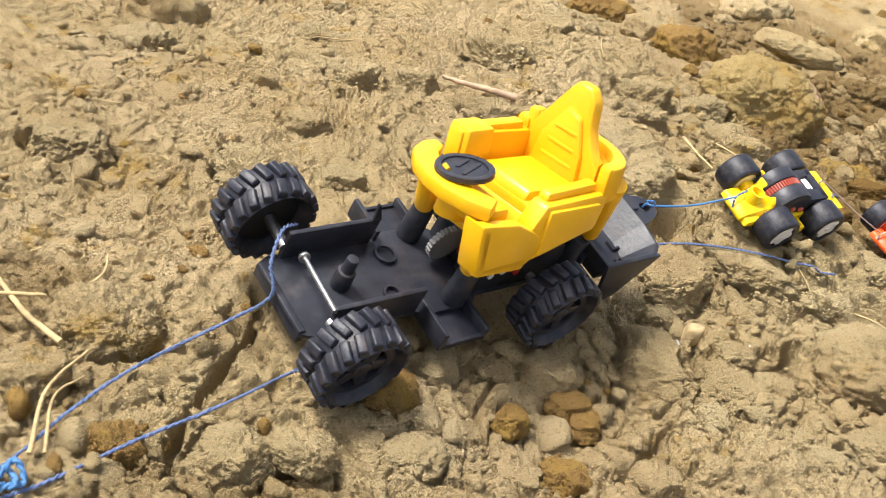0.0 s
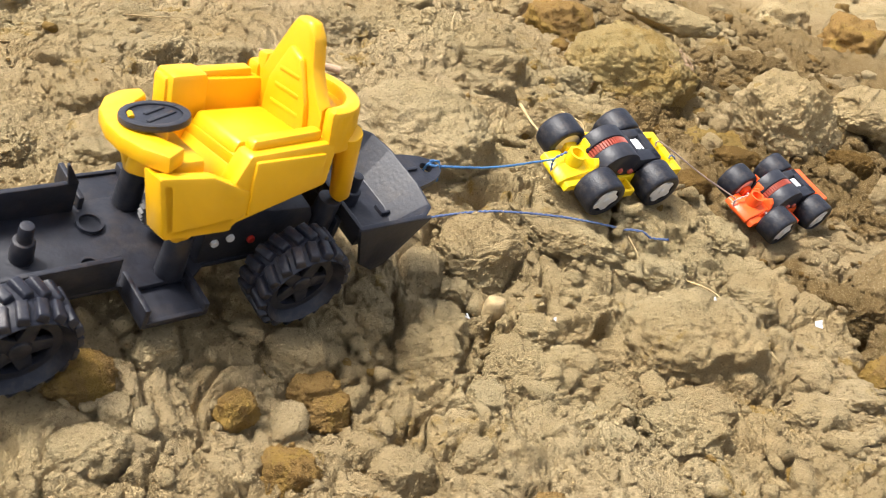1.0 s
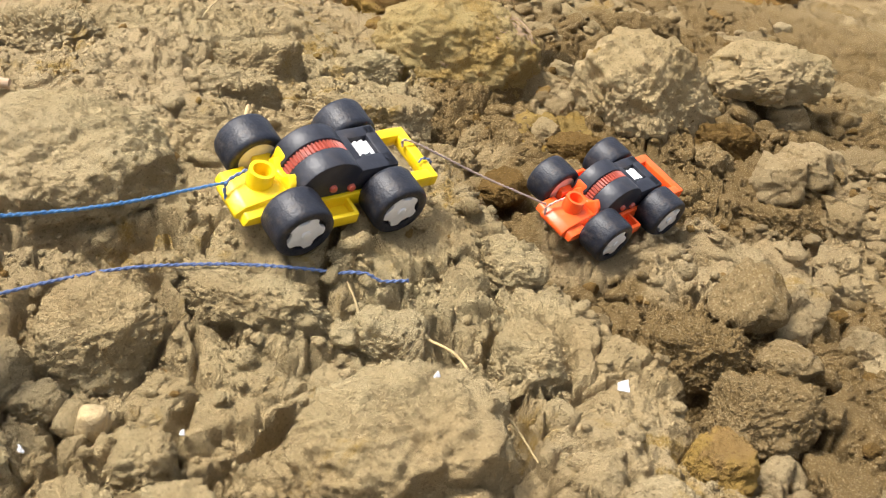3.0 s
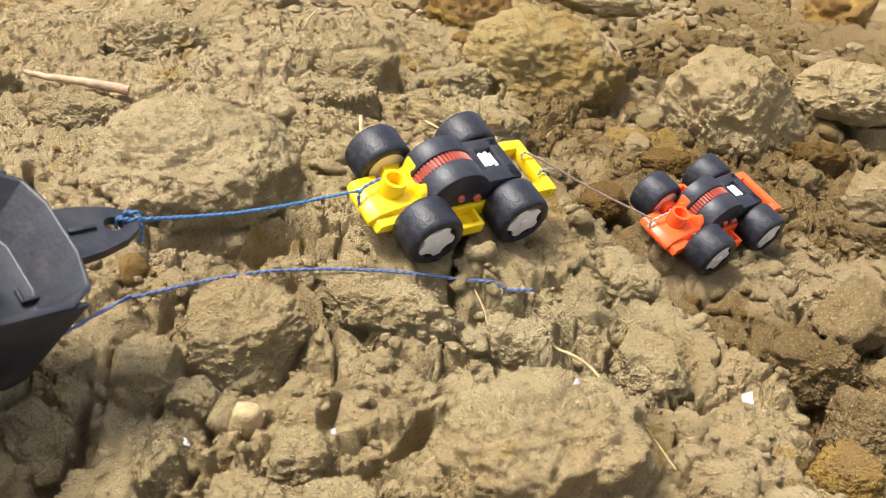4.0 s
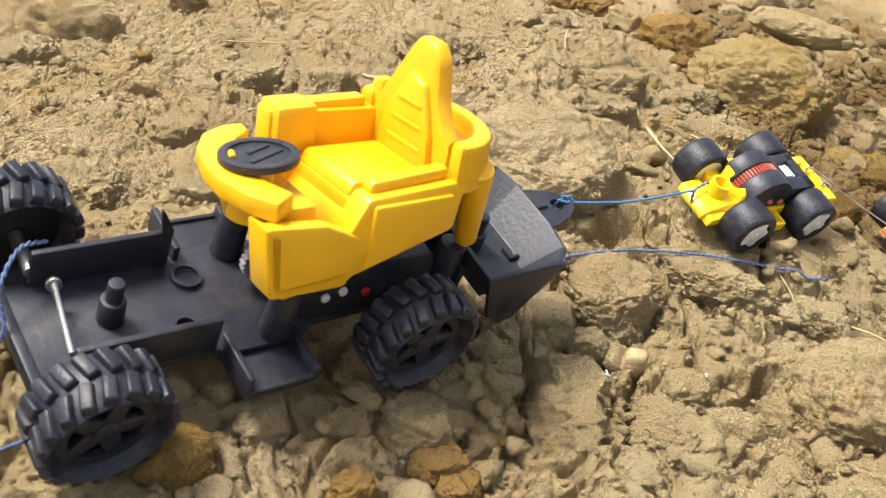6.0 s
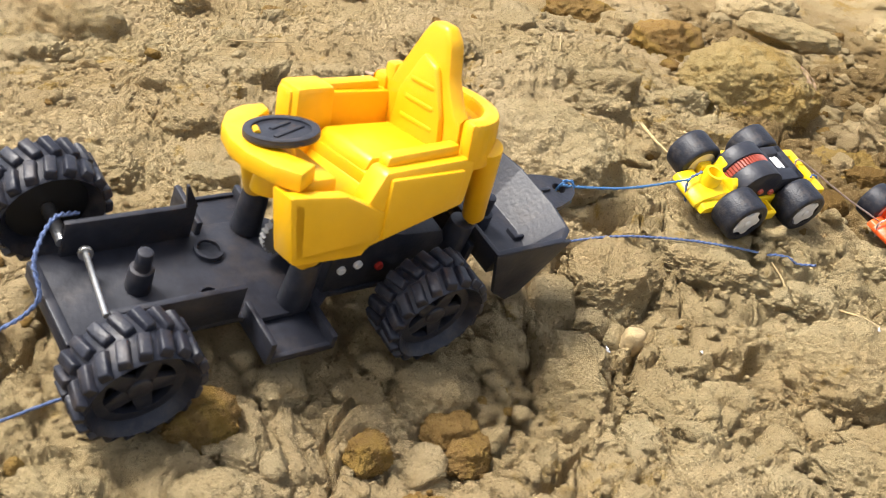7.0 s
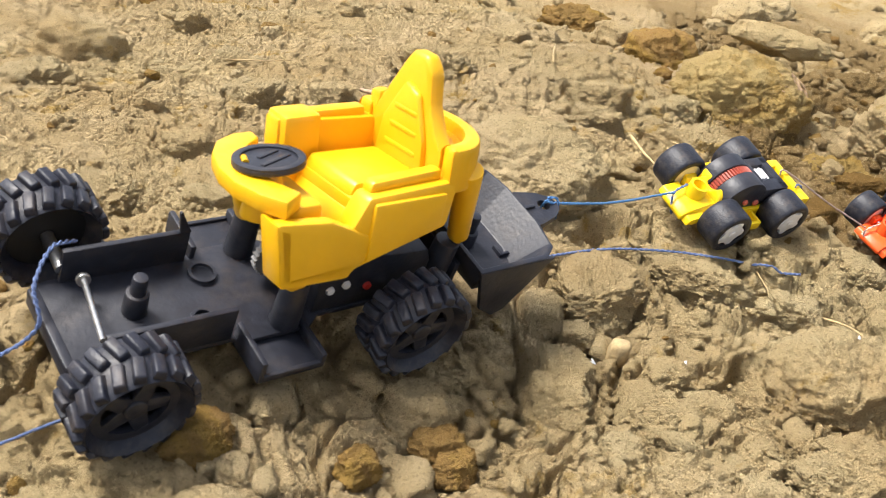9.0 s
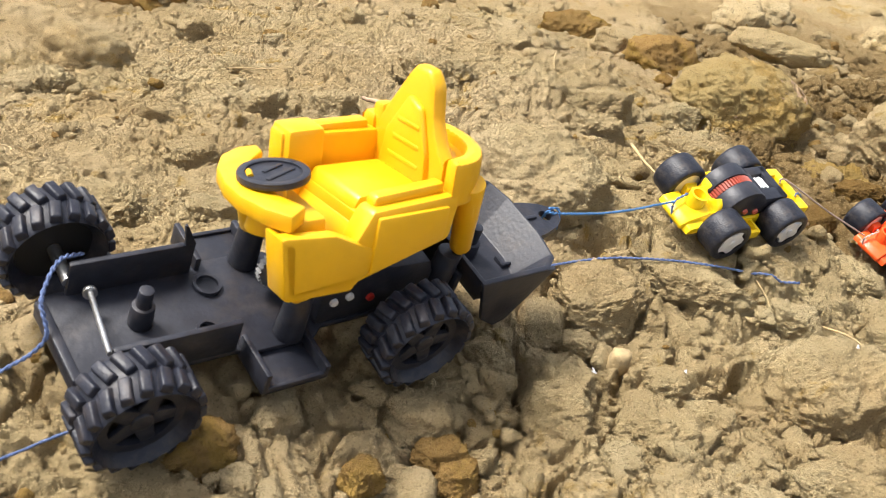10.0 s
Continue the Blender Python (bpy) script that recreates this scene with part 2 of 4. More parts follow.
def thing(name, label, category, m=None, group="", kind=""):
    ob = new(name)
    ob.empty_display_size = 0.01
    if m is not None:
        ob.matrix_world = m
    return tagged(ob, label, category, group, kind)


def frame_pose(ahead, left, at):
    """The pose of a thing from its length axis, its left axis and its origin in millimetres."""
    a = Vector(ahead).normalized()
    b = Vector(left)
    b = (b - a * a.dot(b)).normalized()
    c = a.cross(b)
    m = Matrix((a, b, c)).transposed().to_4x4()
    m.translation = Vector(at) * MM
    return m


# ---------------------------------------------------------------- the ground
def hashed(ix, iy, seed):
    h = (ix.astype(np.int64) * 374761393 + iy.astype(np.int64) * 668265263 + seed * 974711) & 0xFFFFFFFF
    h = ((h ^ (h >> 13)) * 1274126177) & 0xFFFFFFFF
    h = ((h ^ (h >> 16)) * 2246822519) & 0xFFFFFFFF
    return ((h ^ (h >> 15)) & 0xFFFFFF) / float(0x1000000)


def value_noise(x, y, seed):
    ix, iy = np.floor(x), np.floor(y)
    u, v = x - ix, y - iy
    u, v = u * u * u * (u * (u * 6 - 15) + 10), v * v * v * (v * (v * 6 - 15) + 10)
    a, b = hashed(ix, iy, seed), hashed(ix + 1, iy, seed)
    c, d = hashed(ix, iy + 1, seed), hashed(ix + 1, iy + 1, seed)
    return (a + (b - a) * u) * (1 - v) + (c + (d - c) * u) * v


def fractal(x, y, size, seed, octaves=4, gain=0.5):
    out, amp, total = 0.0, 1.0, 0.0
    for o in range(octaves):
        out = out + amp * (value_noise(x / size * 2**o + 17.3 * o, y / size * 2**o - 9.1 * o, seed + o) * 2 - 1)
        total += amp
        amp *= gain
    return out / total


def cells(x, y, size, seed):
    """Distance to the nearest border of a jittered cell pattern (in cells), two random numbers of the cell, and the offset in it."""
    u, v = x / size, y / size
    ix, iy = np.floor(u), np.floor(v)
    f1 = np.full(u.shape, 9.0)
    f2 = np.full(u.shape, 9.0)
    ra, rb = np.zeros(u.shape), np.zeros(u.shape)
    ox, oy = np.zeros(u.shape), np.zeros(u.shape)
    for dx in (-1, 0, 1):
        for dy in (-1, 0, 1):
            cx, cy = ix + dx, iy + dy
            px, py = cx + hashed(cx, cy, seed), cy + hashed(cx, cy, seed + 1)
            d = np.hypot(u - px, v - py)
            near = d < f1
            f2 = np.where(near, f1, np.minimum(f2, d))
            f1 = np.where(near, d, f1)
            ra, rb = np.where(near, hashed(cx, cy, seed + 2), ra), np.where(near, hashed(cx, cy, seed + 3), rb)
            ox, oy = np.where(near, u - px, ox), np.where(near, v - py, oy)
    return f2 - f1, ra, rb, ox, oy


def dome(ox, oy):
    """The rounded top of a crumb, from the offset in its cell."""
    return np.sqrt(np.clip(1.0 - 1.25 * (ox * ox + oy * oy), 0.0, 1.0))


def ramp(v, a, b):
    t = np.clip((v - a) / (b - a), 0, 1)
    return t * t * (3 - 2 * t)


# broad swells of the ground: x, y, height in mm
SWELLS = np.array([
    (31, 263, 4), (-1, 301, 16), (89, 312, 5), (56, 350, 17), (193, 417, 10), (179, 438, 21), (218, 434, 11), (203, 455, 22),
    (291, 475, -14), (275, 494, -4), (313, 493, -12), (297, 512, -2), (156, 358, -9), (108, 300, -7), (104, 265, -11),
    (191, 377, -8), (233, 385, -10), (279, 382, -14), (124, 412, 10), (93, 519, 12), (30, 498, 13), (136, 615, 20),
    (-91, 597, -8), (262, 610, 0), (335, 560, 4), (370, 450, -26), (340, 350, -24), (-60, 330, 2), (258, 440, 1), (296, 455, -22), (322, 476, -20), (288, 402, -8), (325, 440, -23),
], float)


def swell(x, y):
    s, w = 0.0, 0.0
    for px, py, pz in SWELLS:
        k = 1.0 / ((x - px) ** 2 + (y - py) ** 2 + 28.0**2) ** 1.7
        s, w = s + k * pz, w + k
    return s / w


def line_gap(x, y, line):
    d = np.full(np.shape(x), 1e9)
    for (ax, ay), (bx, by) in zip(line, line[1:]):
        t = np.clip(((x - ax) * (bx - ax) + (y - ay) * (by - ay)) / ((bx - ax) ** 2 + (by - ay) ** 2), 0, 1)
        d = np.minimum(d, np.hypot(x - ax - t * (bx - ax), y - ay - t * (by - ay)))
    return d


CRACKS = []


def crack(width, depth, *line):
    CRACKS.append((line, width, depth))


crack(2.0, 16, (206, 429), (204, 404), (200, 401), (179, 392), (164, 390))
crack(5.0, 16, (232, 399), (246, 387), (252, 374), (250, 358))
crack(3.6, 13, (178, 338), (193, 354), (200, 366))
crack(8.0, 24, (112, 414), (124, 411), (138, 416), (150, 415), (158, 421))
crack(9.0, 6, (234, 582), (251, 574), (274, 590), (290, 615))
crack(5.0, 18, (247, 476), (258, 490))
crack(2.1, 10, (3, 294), (6, 280), (1, 262), (-6, 238), (-3, 221))
crack(1.8, 10, (31, 515), (31, 489))
crack(4.0, 9, (10, 478), (16, 472))
crack(1.8, 8, (126, 356), (123, 334), (121, 315), (118, 298))
crack(1.5, 7, (-79, 364), (-73, 357), (-62, 358))
crack(4.0, 8, (-52, 321), (-42, 327))
crack(2.1, 9, (341, 438), (354, 419), (360, 405))
crack(1.1, 6, (-29, 415), (-22, 379), (-19, 357))
crack(1.8, 8, (230, 332), (198, 329), (184, 338), (172, 316))
crack(1.7, 8, (163, 364), (154, 346), (148, 326))
crack(2.1, 9, (80, 452), (84, 440), (92, 436))


CLODS = []


def clod(x, y, rx, ry, ochre=0):
    """A clod half sunk into the soil, with a gap round it."""
    CLODS.append((x, y, rx, ry, ochre))


clod(183, 400, 22.2, 10.0)
clod(150, 385, 14.9, 15.1)
clod(132, 369, 8.5, 10.4)
clod(136, 335, 9.8, 15.9)
clod(219, 395, 10.9, 10.0)
clod(257, 441, 10, 12)
clod(258, 398, 11.3, 13.9)
clod(310, 417, 16.3, 11.5)
clod(319, 390, 16.2, 13.6)
clod(381, 487, 9.6, 11.2)
clod(335, 365, 9.1, 18.2)
clod(258, 326, 12.1, 8.5)
clod(218, 317, 11.9, 8.0)
clod(179, 329, 8.2, 8.2)
clod(169, 312, 6.4, 6.9)
clod(229, 560, 11.9, 10.9)
clod(164, 548, 15.6, 12.8)
clod(360, 734, 26.2, 19.3)
clod(82, 496, 15.9, 9.5)
clod(313, 533, 11.0, 9.8)
clod(312, 430, 8, 7)
clod(368, 511, 17.2, 9.9)
clod(237, 336, 5.8, 5.8)
clod(268, 355, 7.9, 6.3)
clod(107, 286, 6.1, 7.6, 1)
clod(84, 279, 5.5, 6.5, 1)
clod(60, 291, 6.4, 8.5)
clod(46, 270, 8.1, 10, 1)
clod(14, 499, 13.5, 12.2)
clod(44, 513, 11.3, 9.2)
clod(86, 583, 19.9, 13.3)
clod(126, 662, 12.2, 9.8)
clod(172, 785, 25.0, 17.3, 1)
clod(169, 580, 18.0, 13.8)
clod(209, 546, 22, 13)
clod(208, 300, 13.9, 10.9)
clod(169, 345, 7.7, 9.1)
clod(188, 310, 5.6, 6.5)
clod(57, 262, 5.9, 5.3)
clod(143, 362, 6.1, 6.4)
clod(83, 318, 9.2, 7.1)
clod(96, 303, 11.2, 9.0)
clod(0, 438, 10.8, 8.7)
clod(-12, 384, 14.6, 10.9)
clod(57, 434, 11.5, 8.4)
clod(19, 385, 9.8, 7.1)
clod(-90, 521, 15.8, 13.4)
clod(-80, 383, 16.4, 13.1)
clod(-32, 268, 14.2, 12.6)
clod(-42, 243, 9.7, 10.0)
clod(10, 232, 10.6, 9.4)
clod(26, 238, 8.6, 7.7)
clod(-17, 226, 7.7, 6.5, 1)
clod(103, 292, 7.0, 7.0, 1)
clod(100, 262, 8.2, 8.8, 1)
clod(55, 248, 8.4, 7.1)
clod(134, 320, 10.7, 13.0)
clod(161, 320, 10.9, 13.2)
clod(-12, 576, 13.9, 10.3)
clod(150, 300, 7.5, 7.0)
clod(128, 268, 8.5, 7.5)
clod(120, 250, 7.0, 6.5, 1)
clod(146, 276, 6.5, 6.0)
clod(185, 290, 8.0, 7.0)
clod(280, 345, 10, 8)
clod(300, 365, 9, 9, 1)
clod(262, 508, 10, 8, 1)
clod(330, 520, 9, 8)
clod(345, 480, 9, 8)
clod(330, 455, 8, 7)
clod(355, 460, 7, 7)
clod(240, 520, 12, 9)
clod(295, 550, 12, 9, 1)
clod(360, 560, 14, 10, 1)
clod(420, 560, 16, 12)
clod(215, 610, 14, 10)


def past_ridge(x, y):
    """How far to the right of the ridge's edge, in mm: negative on the pale crust, positive down in the hollow."""
    edge = np.interp(y, (345, 362, 384, 399, 415, 434, 455, 498, 545, 600, 700), (304, 304, 298, 290, 281, 274, 265, 250, 226, 232, 240))
    return 0.88 * (x - edge)


def ground_height(x, y):
    """Height of the soil in mm at x, y in mm."""
    x, y = np.asarray(x, float), np.asarray(y, float)
    base = swell(x, y)
    wx = x + 8 * fractal(x, y, 40, 11, 3) + 2.6 * fractal(x, y, 10, 13, 3, 0.65)
    wy = y + 8 * fractal(x, y, 40, 21, 3) + 2.6 * fractal(x, y, 10, 23, 3, 0.65)
    # cloddy in front and to the right, crumbly crust at the back left
    rough = ramp(0.9 * (x - 60) - 0.55 * (y - 380) + 90 * fractal(x, y, 120, 31, 3), -60, 130)
    c, ra, rb, ox, oy = cells(wx, wy, 44, 41)
    tilt = (ra - 0.5) * ox + (rb - 0.5) * oy
    h = (0.4 + 0.6 * rough) * (2.4 * (ra - 0.5) + 6 * tilt) - (1 + 5 * rough) * (1 - ramp(c, 0.008, 0.04)) * ramp(fractal(x, y, 90, 51, 2) + 0.5 * rough, 0.0, 0.4)
    k = 0.35 + 0.65 * rough
    c, ra, rb, ox, oy = cells(wx, wy, 17, 61)
    h = h + k * (1.8 * (ra - 0.5) + 3.6 * ((ra - 0.5) * ox + (rb - 0.5) * oy) + 3.0 * dome(ox, oy) * (0.3 + rb)) - 6.5 * k * (1 - ramp(c, 0.02, 0.075)) * (rb > 0.45)
    lump = ramp(fractal(x, y, 30, 81, 3), -0.3, 0.35)
    for size, seed, lift, tip, swelling in ((8.2, 71, 1.3, 2.6, 1.0), (4.3, 91, 0.95, 1.6, 0.6), (2.3, 95, 0.5, 0.9, 0.3)):
        c, ra, rb, ox, oy = cells(wx * 1.05 + seed, wy + 0.3 * wx, size, seed)
        amount = (0.75 + 0.5 * lump) * (0.6 + 0.8 * ramp(fractal(x, y, 4 * size, seed + 7, 2), -0.4, 0.4))
        h = h + amount * (lift * (ra - 0.5) + tip * ((ra - 0.5) * ox + (rb - 0.5) * oy) + swelling * (dome(ox, oy) - 0.6))
    h = h + 2.8 * fractal(x, y, 26, 101, 4, 0.5) + 1.5 * fractal(x, y, 7, 105, 5, 0.75)
    near = np.abs(x - 120) + np.abs(y - 380) < 600
    pits = np.where(near, ramp(fractal(x, y, 5.5, 141, 3, 0.6), 0.22, 0.5), 0)
    h = h - 1.2 * pits
    jx, jy = x + 4.0 * fractal(x, y, 16, 111, 3, 0.5), y + 4.0 * fractal(x, y, 16, 121, 3, 0.5)
    for line, width, depth in CRACKS:
        d = line_gap(jx, jy, line)
        h = h - depth * (1 - ramp(d, width * 0.5, width))
    h = h - 2.8
    s = past_ridge(x, y) + 7 * fractal(x, y, 22, 151, 3, 0.55)
    h = h + ramp(y, 350, 400) * (1 - ramp(y, 545, 600)) * (4.0 * np.exp(-(((s + 10) / 13) ** 2)) - 15.0 * ramp(s, -3, 5) * (1 - ramp(s, 14, 40)))
    # gaps round the clods
    for px, py, rx, ry, _ in CLODS:
        near = np.nonzero((np.abs(x - px) < 1.5 * rx) & (np.abs(y - py) < 1.5 * ry))
        d = np.hypot((jx[near] - px) / rx, (jy[near] - py) / ry)
        h[near] -= min(8.0, 0.55 * rx) * np.exp(-(((d - 1.0) / 0.11) ** 2)) + 2.0 * (1 - ramp(d, 0.6, 0.9))
    # calmer right under the wheels
    calm = np.zeros(x.shape)
    for px, py, pz in SWELLS[:12]:
        calm = np.maximum(calm, np.exp(-((x - px) ** 2 + (y - py) ** 2) / 11.0**2))
    h = h * (1 - 0.85 * calm) - 1.0 * calm
    far = ramp(np.hypot(x - 120, y - 450), 900, 6000)
    return (base + h) * (1 - far) + 60 * fractal(x, y, 9000, 131, 3) * far


def stops(inner, fine, coarse, skirts, limit, growth, spread=1e9):
    """Grid lines: closely spaced inside (ever so slightly wider past spread), a coarser skirt on both sides, ever wider beyond."""
    a, b = inner
    out = [a]
    while out[-1] < b:
        out.append(out[-1] + fine * max(1.0, out[-1] / spread))
    for edge, way, skirt in ((out[-1], 1, skirts[1]), (a, -1, skirts[0])):
        step, p = fine, edge
        while abs(p) < limit:
            step = min(step * 1.03, coarse) if abs(p - edge) < skirt else step * growth
            p += way * step
            out.append(p)
    return np.array(sorted(set(out)))


def damp_at(x, y):
    """How damp and brown the soil is: the hollow at the back right, and scattered patches."""
    d = (1 - ramp(np.hypot(x - 300, y - 450), 330, 700)) * ramp(past_ridge(x, y) + 12 * fractal(x, y, 30, 301, 4, 0.6), -2, 8) * (1 - 0.7 * ramp(fractal(x, y, 60, 305, 4, 0.6), 0.15, 0.35))
    return np.maximum(d, 0.6 * ramp(fractal(x, y, 70, 311, 4, 0.6) - 0.0012 * (y - 300), 0.3, 0.55))


def add_damp(me, x, y):
    me.attributes.new("damp", "FLOAT", "POINT").data.foreach_set("value", damp_at(x, y).astype(np.float32))


def build_ground():
    xs, ys = stops((-80, 390), 0.72, 1.8, (130, 150), 200000, 1.12), stops((205, 720), 0.75, 3.0, (10, 400), 200000, 1.12, 330)
    gx, gy = np.meshgrid(xs, ys)
    gz = ground_height(gx, gy)
    # ragged sides of cracks and gaps: points slide sideways by a noise that changes with depth too
    near = (gx > -210) & (gx < 540) & (gy < 1100)
    ux, uy = gx + 2.3 * gz, gy - 2.9 * gz
    sx = np.where(near, 1.1 * fractal(ux, uy, 5.0, 401, 3, 0.6), 0)
    sy = np.where(near, 1.1 * fractal(ux, uy, 5.0, 411, 3, 0.6), 0)
    co = np.stack([gx + sx, gy + sy, gz], -1).reshape(-1, 3) * MM
    w, h = len(xs), len(ys)
    i = (np.arange(h - 1)[:, None] * w + np.arange(w - 1)).ravel()
    quads = np.stack([i, i + 1, i + w + 1, i + w], -1)
    me = bpy.data.meshes.new("ground")
    me.vertices.add(len(co))
    me.vertices.foreach_set("co", co.ravel())
    me.loops.add(quads.size)
    me.loops.foreach_set("vertex_index", quads.ravel().astype(np.int32))
    me.polygons.add(len(quads))
    me.polygons.foreach_set("loop_start", np.arange(0, quads.size, 4, dtype=np.int32))
    me.update(calc_edges=True)
    me.materials.append(M_SOIL)
    me.shade_smooth()
    add_damp(me, gx.ravel(), gy.ravel())
    return tagged(new("ground", me), "dry cracked tan clay soil broken into clods and crumbs", "ground", kind="structure")


build_ground()


def rock_bm(seed, size, facets=9, rough=0.10, detail=4, sharp=0.72, blocky=False):
    """A broken clod: a ball cut by random planes, with a crumbly skin."""
    rnd = random.Random(seed)
    b = bmesh.new()
    bmesh.ops.create_icosphere(b, subdivisions=detail, radius=1)
    cuts = []
    for i in range(facets):
        if blocky and i < facets - 2:
            a = 2 * math.pi * (i + rnd.uniform(-0.35, 0.35)) / (facets - 2)
            v = Vector((math.cos(a), math.sin(a), rnd.uniform(-0.1, 0.45))).normalized()
        elif blocky:
            v = Vector((rnd.uniform(-0.4, 0.4), rnd.uniform(-0.4, 0.4), 1)).normalized()
        else:
            v = Vector((rnd.gauss(0, 1), rnd.gauss(0, 1), rnd.gauss(0, 1))).normalized()
        cuts.append((v, rnd.uniform(sharp, 0.98)))
    off = Vector((rnd.uniform(0, 90), rnd.uniform(0, 90), rnd.uniform(0, 90)))
    mean = (size[0] + size[1] + size[2]) / 3
    for v in b.verts:
        d = v.co.normalized()
        e = Vector((d.x * size[0], d.y * size[1], d.z * size[2])) / mean
        r = 1.0
        for n, k in cuts:
            q = d.dot(n)
            if q > 0.05:
                r = min(r, k / q)
        r *= 1 + rough * (0.8 * noise.fractal(e * 1.6 + off, 0.9, 2.1, 3) + 0.5 * noise.fractal(e * 6 + off, 0.5, 2.1, 6))
        v.co = Vector((d.x * size[0], d.y * size[1], d.z * size[2])) * r
        if mean > 3:
            q = v.co + off + 1.5 * noise.noise_vector(v.co * 0.25)
            k = min(1.0, mean / 13)
            v.co += d * k * (1.5 * (0.5 - noise.voronoi(q / 5.5)[0][0]) + 0.75 * noise.fractal(q / 4.5, 0.35, 2.1, 5))
    return b


ROCKS = []


def rock(name, label, at, size, mat, seed, turn=0, tilt=(0, 0), category="clod", **kw):
    ob = part(name, rock_bm(seed, size, **kw), mat, smooth=0)
    ob.data.shade_smooth()
    ob.matrix_world = pose(at[0] * MM, at[1] * MM, at[2] * MM, tilt[0], tilt[1], turn)
    return tagged(ob, label, category)


rock("fibrous_clod", "large rounded tan clod matted with fine ochre roots", (253, 634, 6), (38, 32, 26), M_MOSS, 3, -8, (0, 6), rough=0.10, detail=6, facets=6, sharp=0.84)
rock("slab_stone", "pale flat slab of dried clay resting on the fibrous clod", (275, 664, 35), (29, 16, 9), M_PALE, 8, -4, (4, 4), rough=0.12, detail=5, facets=10, sharp=0.66)
rock("pointed_clod", "pale pointed clod with ochre stains in the hollow", (326, 578, 8), (36, 29, 27), M_PALE, 12, 30, (14, 0), facets=10, rough=0.13, detail=6, sharp=0.66)
rock("long_clod", "pale long clod lying at the back of the hollow", (392, 612, 15), (34, 20, 13), M_PALE, 17, 25, (14, 0), rough=0.14, detail=6, facets=12, sharp=0.6)
rock("granular_clod", "crumbly ochre clod of fine granules behind the orange car", (290, 570, -14), (26, 20, 15), M_GRAIN, 51, 20, facets=6, rough=0.14, detail=6, sharp=0.8)
rock("round_clod", "large rounded pale clod beside the deep crack", (224, 353, -9), (27, 23, 19), M_CLOD, 21, 10, facets=8, rough=0.12, detail=6, sharp=0.78, blocky=True)
rock("bump_clod", "broad pale clod standing behind the tractor hitch", (128, 447, 15), (30, 27, 19), M_CLOD, 27, -15, facets=7, rough=0.10, detail=6, sharp=0.78)
rock("knob_clod", "rounded tan clod on the crusty slope", (-97, 600, -8), (23, 20, 17), M_CLOD, 31, 0, facets=6, rough=0.2)
for n, (x, y, rx, ry, ochre) in enumerate(CLODS):
    rnd = random.Random(n * 31 + 31)
    rz = min(rx, ry) * rnd.uniform(0.68, 0.9)
    ob = rock("clod", "crumbly ochre-brown soil clod half sunk in the ground" if ochre else "dry tan soil clod half sunk in the ground",
              (x, y, float(swell(x, y)) - rz * 0.22), (rx * 1.12, ry * 1.12, rz), M_OCHRE if ochre else M_CLOD, 100 + n, rnd.uniform(-25, 25), (rnd.uniform(-10, 10), rnd.uniform(-10, 10)),
              facets=rnd.randint(10, 15), rough=rnd.uniform(0.13, 0.2), detail=6 if max(rx, ry) > 13 else 5, sharp=rnd.uniform(0.58, 0.72), blocky=True)
    tagged(ob, group="clods in the soil")
    add_damp(ob.data, np.full(len(ob.data.vertices), float(x)), np.full(len(ob.data.vertices), float(y)))
rock("pebble", "small smooth cream pebble among the clods", (156, 357, -8), (4.0, 3.6, 6.6), M_PEBBLE, 5, 10, (20, 10), category="pebble", facets=5, rough=0.09, detail=3)


# ---------------------------------------------------------------- toy tractor
def lug_wheel(parent, x, y, outward, label=""):
    """A toy tractor wheel: rim dish with five holes, hub and a tyre of staggered lugs. outward: +1 left, -1 right."""
    R, W = 14.0, 13.0
    o = outward
    half = W / 2
    wheel = part("wheel", lathe([(9.6, -half * 0.55), (11.8, -half), (12.5, -half * 0.8), (12.7, 0), (12.5, half * 0.8), (11.8, half), (9.6, half * 0.75), (9.2, 0)], n=48), M_TYRE, parent, label)
    lugs = []
    k = 19
    for i in range(k):
        for side in (-1, 1):
            a = 2 * math.pi * (i + 0.25 * side) / k
            b = block(-1.5, 1.5, -half * 0.5, half * 0.5, 0, 2.1, 0.4, taper=0.82)
            b.transform(pose(0, 0, 0, 0, 0, 16 * side))
            b.transform(Matrix.Translation((0, side * half * 0.5, 12.0)))
            b.transform(Matrix.Rotation(a, 4, "Y"))
            lugs.append(b)
    part("tread", join(*lugs), M_TYRE, wheel)
    # the dish: a ring, five spokes and the hub, set in from the outer face
    face = o * half * 0.45
    dish = [lathe([(7.6, face - 0.9), (9.8, face - 0.9), (9.8, face + 0.9), (7.6, face + 0.9)], n=40)]
    for i in range(5):
        s = prism([(-2.3, 2.4), (2.3, 2.4), (1.5, 8.2), (-1.5, 8.2)], face - 0.8, face + 0.8, "y", 0.25)
        s.transform(Matrix.Rotation(2 * math.pi * i / 5 + 0.3, 4, "Y"))
        dish.append(s)
    part("rim", join(*dish), M_BLACK, wheel)
    # disc that closes the wheel, in the black with recess shade in it
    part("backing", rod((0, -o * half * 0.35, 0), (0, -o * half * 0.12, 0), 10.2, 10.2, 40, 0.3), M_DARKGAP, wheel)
    part("hub", join(rod((0, face - 3 * o, 0), (0, face + 1.4 * o, 0), 3.2, 2.6, 24, 0.4)), M_BLACK, wheel)
    wheel.matrix_basis = Matrix.Translation((x * MM, y * MM, 0))
    return wheel


